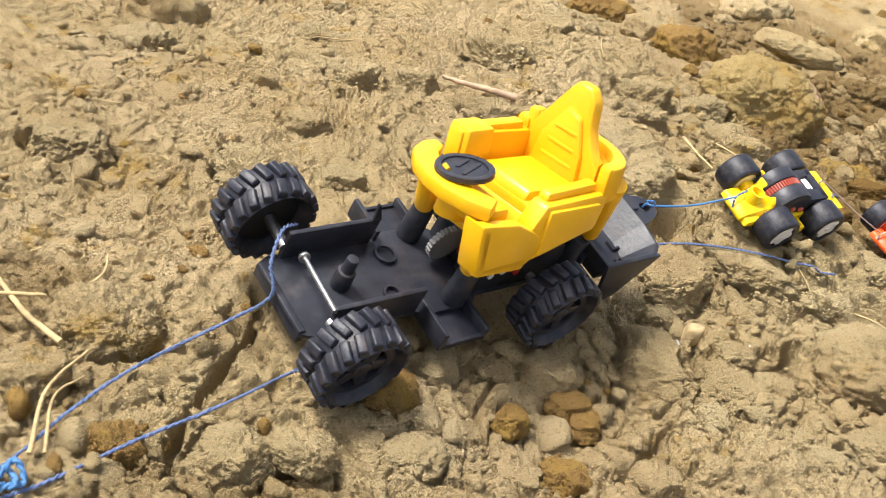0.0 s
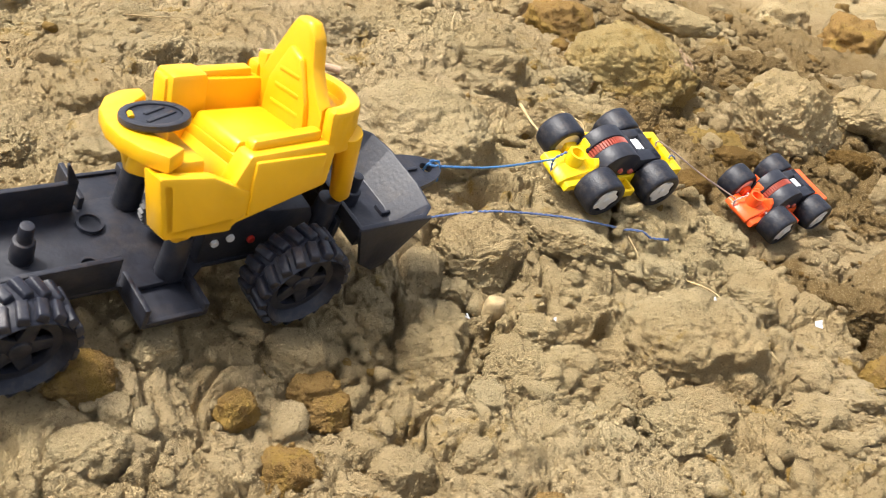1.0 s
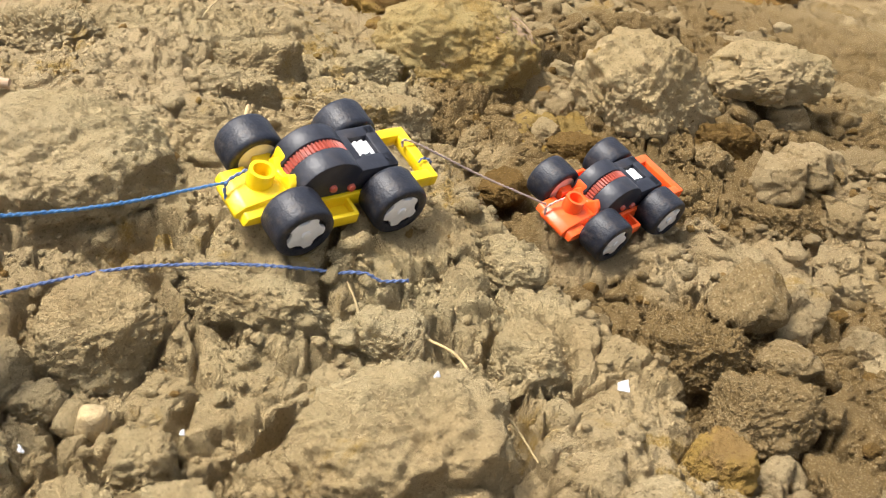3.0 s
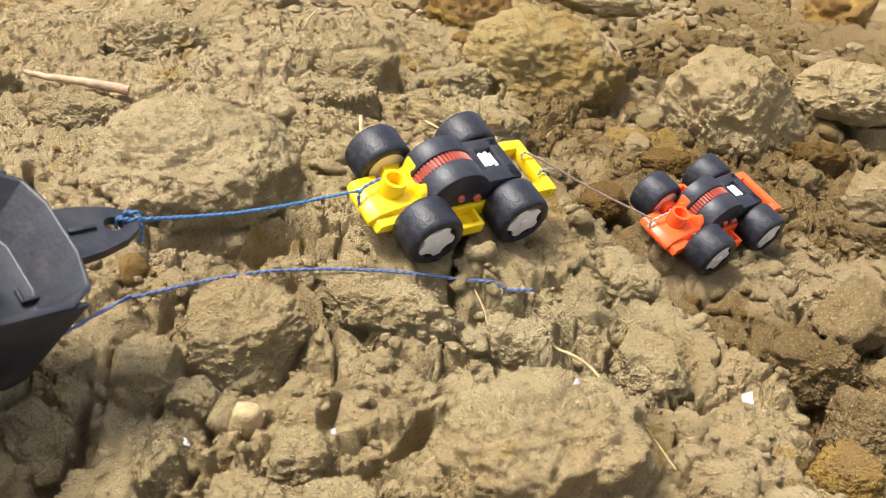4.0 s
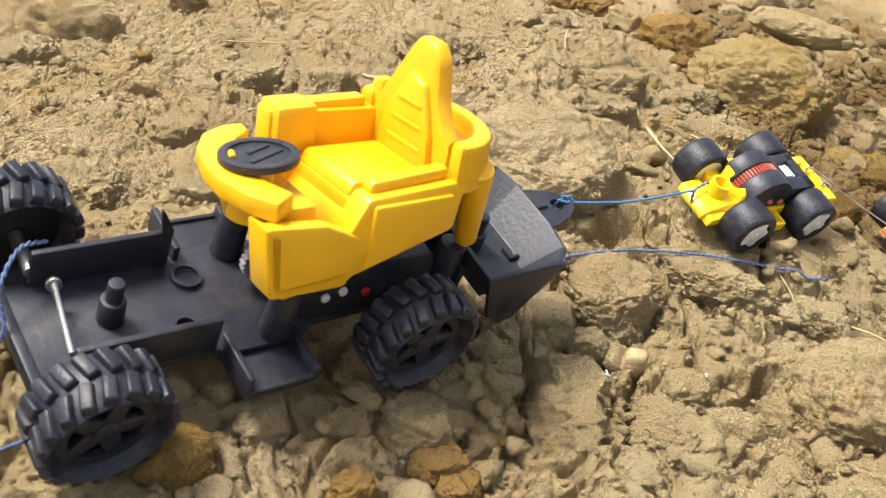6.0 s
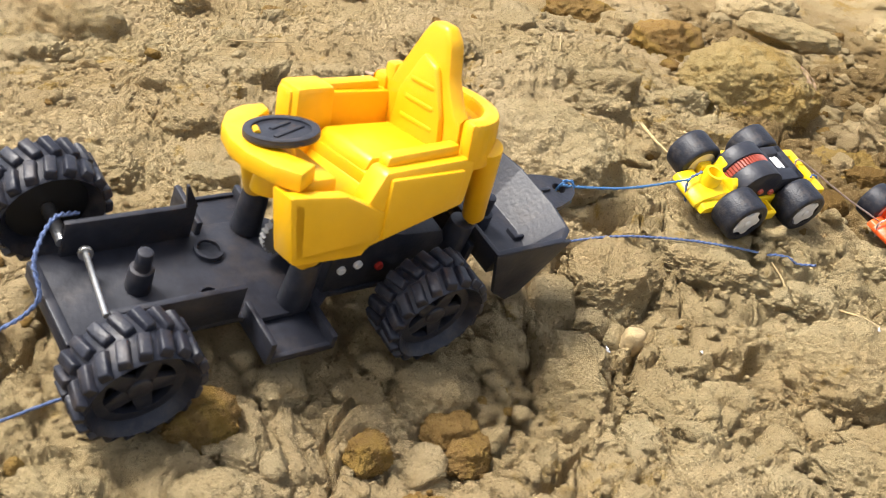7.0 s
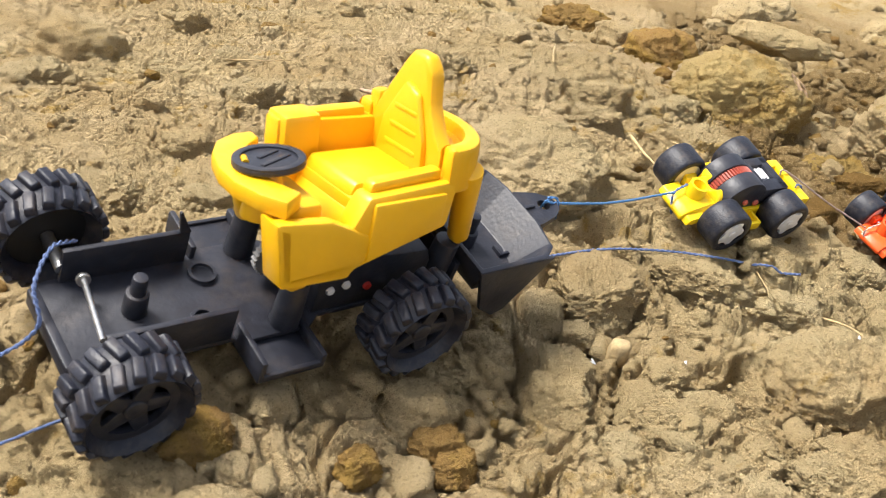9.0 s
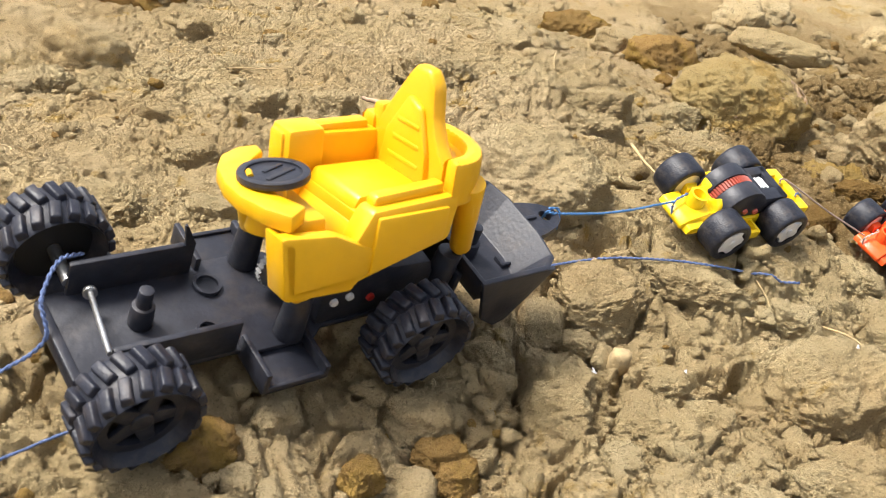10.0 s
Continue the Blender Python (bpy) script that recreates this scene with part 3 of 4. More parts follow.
def build_tractor():
    """x runs to the rear from the front axle, y to the left from the middle, z up from the axles."""
    t = thing("toy_tractor", "black and yellow plastic toy tractor without bonnet, standing on soil", "toy tractor",
              frame_pose((0.76, 0.65, 0.005), (-0.616, 0.717, 0.326), (38.4 - 0.616 * 33, 254.7 + 0.717 * 33, 17.3 + 0.326 * 33)))
    for x in (0, 75.8):
        for s in (-1, 1):
            lug_wheel(t, x, s * 26.5, s)
        for s in (-1, 1):
            part("axle", rod((x, s * 13.5, -1), (x, s * 24, 0), 1.6), M_STEEL, t)
    # chassis: front floor with side walls, step plates, rear deck
    floor = join(
        prism([(-8, -12.5), (-8, 12.5), (-4, 14.5), (31, 14.5), (36, 16), (52, 16), (56, 13), (96, 13), (96, -13), (56, -13), (52, -16), (36, -16), (31, -14.5), (-4, -14.5)], -6.5, -5, bevel=0.3),
        prism([(-8, -12.5), (-8, 12.5), (-5.6, 12.5), (-5.6, -12.5)], -9, -4.2, bevel=0.4),
    )
    chassis = part("chassis", floor, M_BLACK, t, "glossy black moulded chassis with dusty edges")
    for s in (-1, 1):
        part("side_wall", block(-0.5, 31, s * 13.6 - 0.8, s * 13.6 + 0.8, -6, 5, 0.4), M_BLACK, chassis)
        step = part("step_plate", block(33, 50, s * 20 - 7, s * 20 + 7, -8.2, -6.8, 0.4), M_BLACK, chassis)
        part("lip", block(32.2, 33.8, s * 20 - 7, s * 20 + 7, -8, -1, 0.4), M_BLACK, step)
        part("lip", block(49.2, 50.8, s * 20 - 7, s * 20 + 7, -8, -3.5, 0.4), M_BLACK, step)
        part("lip", block(33, 50, s * 26.4 - 0.6, s * 26.4 + 0.6, -8, -6, 0.3), M_BLACK, step)
        part("cab_socket", join(rod((46, s * 13, -5), (46, s * 13, 10), 3.9, 3.3, 24, 0.4), block(43, 49, s * 13 - 1, s * 13 + 1, -5, 2, 0.3)), M_BLACK, chassis)
        part("rear_socket", rod((91, s * 12, -5), (92, s * 12, 12), 3.8, 3.4, 24, 0.4), M_BLACK, chassis)
    part("front_peg", join(rod((12.5, 0, -5), (12.5, 0, 1.5), 3.0, 2.8, 24, 0.4), rod((12.5, 0, 1), (12.5, 0, 6.5), 1.9, 1.8, 20, 0.4)), M_BLACK, chassis)
    part("floor_ring", join(lathe([(2.8, 0), (3.6, 0), (3.6, 0.9), (2.8, 0.9)], n=28)), M_BLACK, chassis, m=Matrix.Translation((33, 7, -4.6)) @ Matrix.Rotation(radians(90), 4, "X"))
    part("floor_ring", join(lathe([(2.2, 0), (3.0, 0), (3.0, 0.9), (2.2, 0.9)], n=28)), M_BLACK, chassis, m=Matrix.Translation((27, -7, -4.6)) @ Matrix.Rotation(radians(90), 4, "X"))
    part("fin", prism([(28, 5), (31, 5), (27.5, 12), (26.8, 12)], 12.6, 13.6, "y", 0.2), M_BLACK, chassis)
    # wind-up motor under the seat
    motor = part("motor", join(
        prism([(54, -5), (54, 8), (58, 12), (66, 13), (74, 11), (86, 10), (88, 6), (88, -5)], -12.5, -2, "y", 0.5),
        prism([(54, -5), (54, 8), (58, 12), (66, 13), (74, 11), (86, 10), (88, 6), (88, -5)], 2, 12.5, "y", 0.5),
        block(56, 86, -3, 3, -5, 4, 0.3)), M_BLACK, t, "black pull-back motor housing")
    gear_wheel(motor, (66, 0, 2), 10.8, 3.2, 40, M_GEAR)
    gear_wheel(motor, (49.5, 2, 3), 6.5, 2.0, 26, M_GREYGEAR)
    part("gear", block(76, 82, -2.2, 2.2, 4, 10.5, 0.5), M_RED, motor, "red inner gear")
    for x, z, mt in ((62, 3.5, M_WHITE), (69, 1.5, M_RED), (57.5, 2.5, M_WHITE)):
        part("pin", rod((x, -12, z), (x, -13.4, z), 1.25, 1.1, 14, 0.2), mt, motor)
    # rear tub, open on top
    rim = [(95, -25), (119, -25), (124, -21.5), (126, -12), (126, 4), (124, 12), (119, 16), (95, 16)]
    low = [(99, -21), (112, -21), (116, -18), (118, -11), (118, 3), (116, 9), (112, 12), (99, 12)]
    part("tub", tub(rim, low, 11.0, 0.0, 1.3), M_BLACK, t, "open black rear tub with pegs inside")
    for s in (-1, 1):
        part("tub_flank", prism([(95, 10.5), (122, 10.5), (111, -7), (107, -8.5), (101, -4.5)], s * 19.8 - 5.2, s * 19.8 - 3.8, "y", 0.3), M_BLACK, t)
        part("bolt_ring", join(lathe([(0.9, 0), (1.9, 0), (1.9, 1.2), (0.9, 1.2)], n=20)), M_BLACK, t, m=Matrix.Translation((113, s * 14 - 4.5, 1.6)) @ Matrix.Rotation(radians(90), 4, "X"))
    part("tub_peg", join(rod((107, -5, 0), (107, -5, 6), 3.2, 2.9, 24, 0.4), rod((107, -5, 5.5), (107, -5, 11.5), 1.9, 1.8, 20, 0.4)), M_BLACK, t)
    part("tub_web", block(94.5, 96.2, -16, 13, -6, 6, 0.3), M_BLACK, t)
    for x, y, w, d in ((116, -13, 3.5, 0.9), (114.7, -11.5, 0.9, 4), (113, 5, 4, 0.9), (111.5, 6.5, 0.9, 4)):
        part("tub_rib", block(x - w / 2, x + w / 2, y - d / 2, y + d / 2, 0.8, 2.6, 0.2), M_BLACK, t)
    # drawbar with an eye
    bar = [(125, -10), (133, -9), (139, -7.2), (142.5, -4.8), (143.5, -2), (142.5, 0.8), (139, 3.2), (133, 5), (125, 6)]
    hole = [(138 + 2.1 * math.cos(a), -2 + 2.1 * math.sin(a)) for a in [2 * math.pi * i / 16 for i in range(16)]]
    part("drawbar", plate_with_hole(bar, hole, 4.6, 6.8), M_BLACK, t, "flat black drawbar with a hole for string")
    part("drawbar_rib", block(128, 134, -2.6, -1.4, 6.5, 7.6, 0.2), M_BLACK, t)
    build_cab(t)
    return t


def gear_wheel(parent, at, r, width, teeth, mat):
    out = []
    for i in range(teeth * 4):
        a = 2 * math.pi * i / (teeth * 4)
        out.append(((r if i % 4 < 2 else r - 0.6) * math.cos(a), (r if i % 4 < 2 else r - 0.6) * math.sin(a)))
    b = prism(out, -width / 2, width / 2, "y", 0)
    return part("gear", b, mat, parent, "toothed gear wheel", 30, Matrix.Translation(at))


def tub(rim, low, top, bottom, wall):
    """A thin-walled tub between a rim outline and a smaller floor outline."""
    b = bmesh.new()
    cx = sum(p[0] for p in rim) / len(rim)

    def inner(p, k):
        v = Vector((p[0] - cx, p[1]))
        return (cx + v.x * k, v.y * k)

    loops = []
    for pts, z in ((low, bottom), (rim, top), ([inner(p, 0.93) for p in rim], top), ([inner(p, 0.93) for p in low], bottom + wall)):
        loops.append([b.verts.new((p[0], p[1], z)) for p in pts])
    k = len(rim)
    for p, q in zip(loops, loops[1:]):
        for i in range(k):
            b.faces.new((p[i], p[(i + 1) % k], q[(i + 1) % k], q[i]))
    b.faces.new(loops[0])
    b.faces.new(loops[-1])
    bmesh.ops.recalc_face_normals(b, faces=b.faces)
    bmesh.ops.bevel(b, geom=b.edges[:], offset=0.35, segments=2, profile=0.5, affect="EDGES")
    return b


def plate_with_hole(outline, hole, z0, z1):
    """A flat plate with one hole: outer and inner rims stitched by angle."""
    b = bmesh.new()
    cx, cy = sum(p[0] for p in hole) / len(hole), sum(p[1] for p in hole) / len(hole)
    n = len(hole)

    def meet(a):
        d = Vector((math.cos(a), math.sin(a)))
        best = None
        for p, q in zip(outline, outline[1:] + outline[:1]):
            e = Vector(q) - Vector(p)
            den = d.x * e.y - d.y * e.x
            if abs(den) < 1e-9:
                continue
            w = Vector(p) - Vector((cx, cy))
            t = (w.x * e.y - w.y * e.x) / den
            u = (w.x * d.y - w.y * d.x) / den
            if t > 0 and -1e-6 <= u <= 1 + 1e-6 and (best is None or t < best):
                best = t
        return (cx + d.x * best, cy + d.y * best)

    angles = sorted([math.atan2(p[1] - cy, p[0] - cx) for p in hole] + [math.atan2(p[1] - cy, p[0] - cx) for p in outline])
    r = math.hypot(hole[0][0] - cx, hole[0][1] - cy)
    rings = []
    for z in (z0, z1):
        rings.append(([b.verts.new((*meet(a), z)) for a in angles], [b.verts.new((cx + r * math.cos(a), cy + r * math.sin(a), z)) for a in angles]))
    k = len(angles)
    for i in range(k):
        j = (i + 1) % k
        for o, h in rings:
            b.faces.new((o[i], o[j], h[j], h[i]))
        b.faces.new((rings[0][0][i], rings[0][0][j], rings[1][0][j], rings[1][0][i]))
        b.faces.new((rings[0][1][i], rings[0][1][j], rings[1][1][j], rings[1][1][i]))
    return b


def build_cab(t):
    """The seat moulding leans on its columns, turned about the length axis against the chassis."""
    lean = Matrix.Translation((0, 0, 25)) @ pose(0, 0, 0, -18, 0, 0)

    def shell(name, bm, parent, label="", mat=None):
        return part(name, bm, mat or M_YELLOW, parent, label, 40, lean)

    cab = shell("cab", join(
        block(43, 58, -15, 11, -9, -6.5, 0.8),
        prism([(52, -8), (82, -4), (84, 0), (56, 0)], -15, 15, "y", 0.6)), t, "bright yellow one-piece seat and dashboard moulding")
    # dashboard: a crescent that hugs the steering column
    shell("dashboard", join(
        prism([(47.5, 21.5), (42, 21.3), (36, 18), (31.5, 11.5), (29, 3), (28.6, -5), (30.5, -13), (34, -19), (40, -15), (37.5, -8), (37, 0), (38.5, 7.5), (42, 13.5), (47, 17)], 4.2, 8.6, "z", 0.8),
        prism([(37, -15), (46, -15), (47, 3), (41, 5), (37, 0)], -2, 4.8, "z", 1.2),
        rod((39.5, 0, -4), (40, 0.3, 8.2), 5.6, 3.2, 24, 0.6)), cab)
    for s in (-1, 1):
        part("front_column", rod((45.5, s * 12.8, 8.5), (42, s * 13.4, 24 - s * 4), 3.1, 3.4, 24, 0.5), M_YELLOW, cab)
        part("rear_strut", join(rod((94, s * 12.6, 14), (86, s * 14, 34 - s * 5), 2.9, 3.5, 24, 0.4), rod((94.6, s * 12.6, 11.5), (94, s * 12.6, 14.5), 1.2, 2.9, 16, 0.3)), M_YELLOW, cab)
    # footwells with a fold towards the front
    for outline, y0, y1 in (
            ([(31, 4.5), (45, 3), (57, -3), (57, -7), (50, -12.5), (33, -12)], -21, -17), ([(30.5, 4.5), (35, 2.5), (36, -10.5), (32.5, -11.5)], -21, -13),
            ([(32.5, -11.5), (51, -12.5), (53, -8), (35, -9)], -21, -14)):
        shell("footwell_panel", prism(outline, y0, y1, "y", 0.9), cab)
    # seat box, armrests, back
    shell("seat", join(block(56, 80, -14, 14, -6, 3, 1.2), prism([(56, 2), (78, 1), (78, 5.5), (58, 6)], -10, 11, "y", 1.2)), cab)
    shell("armrest", join(
        prism([(51, -11.5), (79, -4), (81, 8), (55, 7), (51, 0)], -20.5, -13.5, "y", 1.3),
        prism([(55, -9), (76, -3), (77, 5.5), (56, 5.5)], -21.6, -18.5, "y", 0.8),
        prism([(56, 6.5), (77, 7.5), (77, 10.5), (57, 9.5)], -18, -14, "y", 1.0)), cab)
    shell("armrest", join(
        prism([(50, -12), (82, -6), (84, 12), (58, 13), (50, 14)], 14, 20.5, "y", 1.4),
        block(51, 62, 12, 21.5, -6, 15, 1.8),
        block(60, 77, 15.5, 20, 11, 14.5, 1.0)), cab)
    shell("backrest", join(
        prism([(-15, -2), (-15, 11), (-10.5, 16), (-7.5, 22), (-6.3, 30), (-3.5, 33.6), (2.2, 33.6), (4.6, 30.5), (13, 18), (13, 19.5), (17.5, 19), (18, -2)], 79, 83.5, "x", 1.3),
        prism([(-9, 3), (-8, 13), (-4, 24), (1.5, 26), (9, 15), (11, 3)], 77.4, 79.6, "x", 0.9)), cab)
    for z in (9, 14, 19):
        shell("back_rib", block(77.15, 78.2, -7 + z * 0.12, 9 - z * 0.25, z - 0.7, z + 0.7, 0.45), cab)
    shell("hood", join(
        band((80, 0), 15.5, 20.5, 4, 16, -100, 98, 28, 1.6, 0.74),
        band((80, 0), 11, 17.5, 3, 12.5, -90, 90, 24, 1.0, 0.70)), cab)
    ring = [(8.6 * math.cos(2 * math.pi * i / 40), 8.6 * math.sin(2 * math.pi * i / 40)) for i in range(40)]
    wheel = join(
        prism(ring, -0.7, 0.5, "z", 0.3), band((0, 0), 6.6, 8.5, 0.3, 1.0, 0, 359.9, 40, 0.2),
        block(-4.5, 4.8, -2.6, -1.4, 0.4, 0.9, 0.15), block(-1.5, 4.8, 1.2, 2.4, 0.4, 0.9, 0.15), rod((0, 0, -2), (0, 0, 0.2), 2.6, 2.6, 20))
    disc = part("steering_wheel", wheel, M_BLACK, cab, "flat black disc steering wheel with moulded slots", 40, lean @ Matrix.Translation((40, 0, 10.0)) @ pose(0, 0, 0, -4, -3, 20))
    part("slot", rod((-5.2, 2.4, 0.45), (-3.4, 4.6, 0.62), 0.8, 0.8, 10), M_YELLOW, disc, "", 40, lean @ Matrix.Translation((40, 0, 10.0)) @ pose(0, 0, 0, -4, -3, 20))


build_tractor()

nail = thing("nail", "bright steel nail lying across the tractor chassis", "nail")
TR = bpy.data.objects["toy_tractor"].matrix_world.copy()


def on_tractor(x, y, z):
    return tuple(TR @ (Vector((x, y, z)) * MM) / MM)


part("shank", rod(on_tractor(2.5, 7, 1), on_tractor(-2, -15, 5.8), 0.75, 0.65, 14), M_STEEL, nail)
part("head", rod(on_tractor(2.7, 8, 0.7), on_tractor(2.45, 6.9, 1), 1.7, 1.7, 16, 0.15), M_STEEL, nail)


# ---------------------------------------------------------------- pull-back racing cars
def build_car(name, label, mat, ahead, left, at, size=1.0):
    """x runs to the rear from the front axle, y to the left from the middle, z up from the axles."""
    half = 19.3
    c = thing(name, label, "toy car", frame_pose(ahead, left, at) @ Matrix.Scale(size, 4), group="racing cars on the string")
    for x in (0, 30):
        for s in (-1, 1):
            r, w = 8.4, 10.4
            y = s * (half - w / 2)
            tyre = part("wheel", lathe([(5.6, -w / 2 + 0.3), (6.4, -w / 2), (7.5, -w / 2), (8.1, -w / 2 + 0.5), (r, -w / 2 + 1.5), (r, w / 2 - 1.5), (8.1, w / 2 - 0.5), (7.5, w / 2), (6.4, w / 2), (5.6, w / 2 - 0.3), (5.4, 0)], n=48), M_RUBBER, c)
            star = []
            for i in range(60):
                a = 2 * math.pi * i / 60
                q = 4.95 + 0.62 * max(-1.0, min(1.0, 1.8 * math.cos(5 * a + 0.7 * x)))
                star.append((q * math.cos(a), q * math.sin(a)))
            cap = part("hub_cap", prism(star, s * (w / 2 - 0.35), s * (w / 2 - 2.2), "y", 0.15), M_WHITE, tyre, "white star-shaped hub cap", 30)
            part("hub_nut", rod((0, s * (w / 2 - 0.5), 0), (0, s * (w / 2 + 0.1), 0), 1.5, 1.2, 16, 0.2), M_WHITE, cap)
            # disc behind the star cap; its near-black stands in for the hollow's shade
            part("well", rod((0, s * (w / 2 - 2.4), 0), (0, s * (w / 2 - 1.4), 0), 5.6, 5.6, 32), M_DARKGAP, tyre)
            part("hub_back", lathe([(0.9, -s * 4.9), (6.0, -s * 4.9), (6.0, -s * 3.0), (0.9, -s * 3.0)], n=30), M_HUB, tyre)
            tyre.matrix_basis = Matrix.Translation((x * MM, y * MM, 0))
        part("axle", rod((x, -17, 0), (x, 17, 0), 0.95, n=12), M_STEEL, c)
    body = part("chassis", join(
        prism([(-3, -7), (2, -9), (36, -9), (36, 9), (2, 9), (-3, 7)], -4.5, -2.8, bevel=0.3),
        block(4, 36, -9.7, -8.3, -4, 0.4, 0.3), block(4, 36, 8.3, 9.7, -4, 0.4, 0.3)), mat, c)
    # nose: a wedge that rises to the rear, an open tube on it, flaps towards the axle
    part("nose", join(
        prism([(-13.5, -3.8), (-13.8, -1.8), (-11, 0.2), (-2.0, 2.4), (1.5, 2.0), (1.5, -3.8)], -6.3, 5.2, "y", 0.7),
        prism([(-12.6, -3.8), (-11.5, -1.2), (-4.5, -0.2), (-2.5, -3.8)], -9.3, 8.6, "y", 0.6)), mat, body)
    part("tube", join(lathe([(2.3, -2.5), (3.7, -2.5), (3.5, 3.4), (2.5, 3.4)], n=32)), mat, body, m=Matrix.Translation((-4.2, 0.4, 2.6)) @ Matrix.Rotation(radians(90), 4, "X"))
    part("collar", join(
        prism([(-7.4, -3.4), (-6.0, 4.6), (-3.4, 6.2), (-1.2, 3.6), (1.6, 3.0), (4.4, 5.2), (6.6, 2.6), (6.0, -3.4)], 1.0, 4.4, "x", 0.7),
        block(2.6, 5.4, 2.6, 7.4, 0.5, 6.4, 0.8, turn=(0, 14, 0))), mat, body)
    part("flap", prism([(-5.0, -9.4), (1.6, -10.2), (3.6, -7.0), (-1.5, -5.6)], -3.6, -1.4, "z", 0.5), mat, body)
    part("flap", prism([(-3.0, 6.5), (-2.0, 9.6), (3.4, 9.8), (4.0, 6.6)], -2.4, 2.0, "z", 0.6), mat, body)
    for s in (-1, 1):
        part("side_tab", join(
            prism([(9, s * 8.8), (19.5, s * 8.8), (18.2, s * 15.4), (10.2, s * 15.4)], -4.2, -3.0, bevel=0.2),
            block(9.4, 10.6, min(s * 9, s * 15), max(s * 9, s * 15), -4.2, -0.8, 0.3), block(17.6, 18.8, min(s * 9, s * 15), max(s * 9, s * 15), -4.2, -0.8, 0.3),
            block(9.8, 18.6, s * 15.0 - 0.7, s * 15.0 + 0.7, -4.2, -0.8, 0.3)), mat, body)
    # tail frame: a flat loop of raised bars
    part("tail_frame", join(
        block(35, 38, -10.6, 10.6, -2.5, -0.6, 0.5), block(44.4, 48, -10.6, 10.6, -2.5, 1.4, 0.6),
        block(36, 46, -10.6, -7.0, -2.5, 1.6, 0.6), block(36, 46, 7.0, 10.6, -2.5, 1.6, 0.6), block(34, 37.5, -10.6, -5.5, -3, 2.2, 0.6)), mat, body)
    # motor: two half drums with the red gear between, and a squarer gearbox behind with a window over a white gear
    drum = [(13 + 10.6 * math.cos(a), 1.2 + 10.6 * math.sin(a)) for a in [radians(-30 + 240 * i / 30) for i in range(31)]]
    low = [(3.5, -4), (22.5, -4)]
    motor = part("motor", join(block(5, 21, -2.2, 2.2, -4, 5, 0.3), block(20, 33, -4, 4, -4, 3.2, 0.3)), M_BLACK, c, "black pull-back motor housing")
    for y0, y1 in ((-8.3, -1.5), (1.9, 8.0)):
        part("housing_half", prism(drum + low, y0, y1, "y", 0.5), M_BLACK, motor)
    part("foot", block(1.2, 4.6, -7.6, -2.4, -3.6, -0.4, 0.6), M_BLACK, motor)
    for y0, y1 in ((-8.3, -2.8), (4.0, 8.0)):
        part("gearbox_half", block(20, 33.5, y0, y1, -4, 7.6, 0.7), M_BLACK, motor)
    part("gearbox_end", block(29.6, 33.5, -8.2, 8.0, -4, 7.6, 0.6), M_BLACK, motor)
    part("gearbox_bridge", block(20, 23.6, -4, 5, -4, 7.8, 0.5), M_BLACK, motor)
    gear_wheel(motor, (13, 0.2, 1.2), 10.3, 3.0, 54, M_GEAR)
    gear_wheel(motor, (26.6, 0.6, 2.2), 5.0, 5.0, 14, M_WHITE)
    for s, e in ((-1, -8.3), (1, 8.0)):
        for x, z, r, mt in ((13.2, 3.0, 1.2, M_PIN), (19.2, 2.0, 1.3, M_PIN), (20.8, -1.6, 0.8, M_WHITE)):
            part("pin", rod((x, e - 0.2 * s, z), (x, e + 0.9 * s, z), r, r * 0.85, 14, 0.2), mt, motor)
    return c


ycar = build_car("racing_car", "yellow plastic pull-back car chassis with its body off", M_LEMON, (0.824, 0.566, 0.029), (-0.53, 0.745, 0.385), (187.6, 424.6, 23.3))
rcar = build_car("racing_car", "orange-red plastic pull-back car chassis with its body off", M_ORANGE, (0.775, 0.628, 0.073), (-0.61, 0.71, 0.36), (284.4, 482.3, -1.4), 0.95)


def at_car(car, x, y, z):
    return tuple(car.matrix_world @ (Vector((x, y, z)) * MM) / MM)


# ---------------------------------------------------------------- strings
def string(label, points, r, mat, **kw):
    ob = part("string", thread(points, r, **kw), mat, smooth=60)
    return tagged(ob, label, "string")


def laid(points, lift=0.5, steps=6):
    """A line through the points that lies on the soil, spanning small gaps."""
    line = smooth_line(points, steps)
    soil_z = ground_height(np.array([p.x for p in line]), np.array([p.y for p in line]))
    top = [max(soil_z[max(0, i - 2):i + 3]) + lift for i in range(len(line))]
    return [(p.x, p.y, max(p.z, 0.25 * (top[max(0, i - 1)] + 2 * top[i] + top[min(len(top) - 1, i + 1)]))) for i, p in enumerate(line)]


h0 = on_tractor(138, -2, 6)
n0 = at_car(ycar, -13, 2, 1.8)
mid = tuple((Vector(h0) + Vector(n0)) / 2 + Vector((0, 0, -1.2)))
string("taut blue string from the tractor hitch to the yellow car", [on_tractor(140, 0, 3), on_tractor(139.5, -1.5, 7.6), on_tractor(144, -2, 6.4), mid, n0], 0.48, M_BRIGHTBLUE, steps=30)
string("knotted loose end of blue string at the hitch", [on_tractor(141, 0, 7.4), on_tractor(143.8, -1.2, 7.6), on_tractor(144.2, -3, 5), on_tractor(144.5, -3.5, 1)], 0.45, M_BRIGHTBLUE, steps=8)
string("dark blue string end hanging from the yellow nose", [at_car(ycar, -7, 3, 4), at_car(ycar, -12.8, 2, 2), at_car(ycar, -13.3, 0, -2), at_car(ycar, -11.5, -1, -6)], 0.5, M_BLUE, steps=8)
e0, r0 = at_car(ycar, 47, 3, 2), at_car(rcar, -13, 5, 1.8)
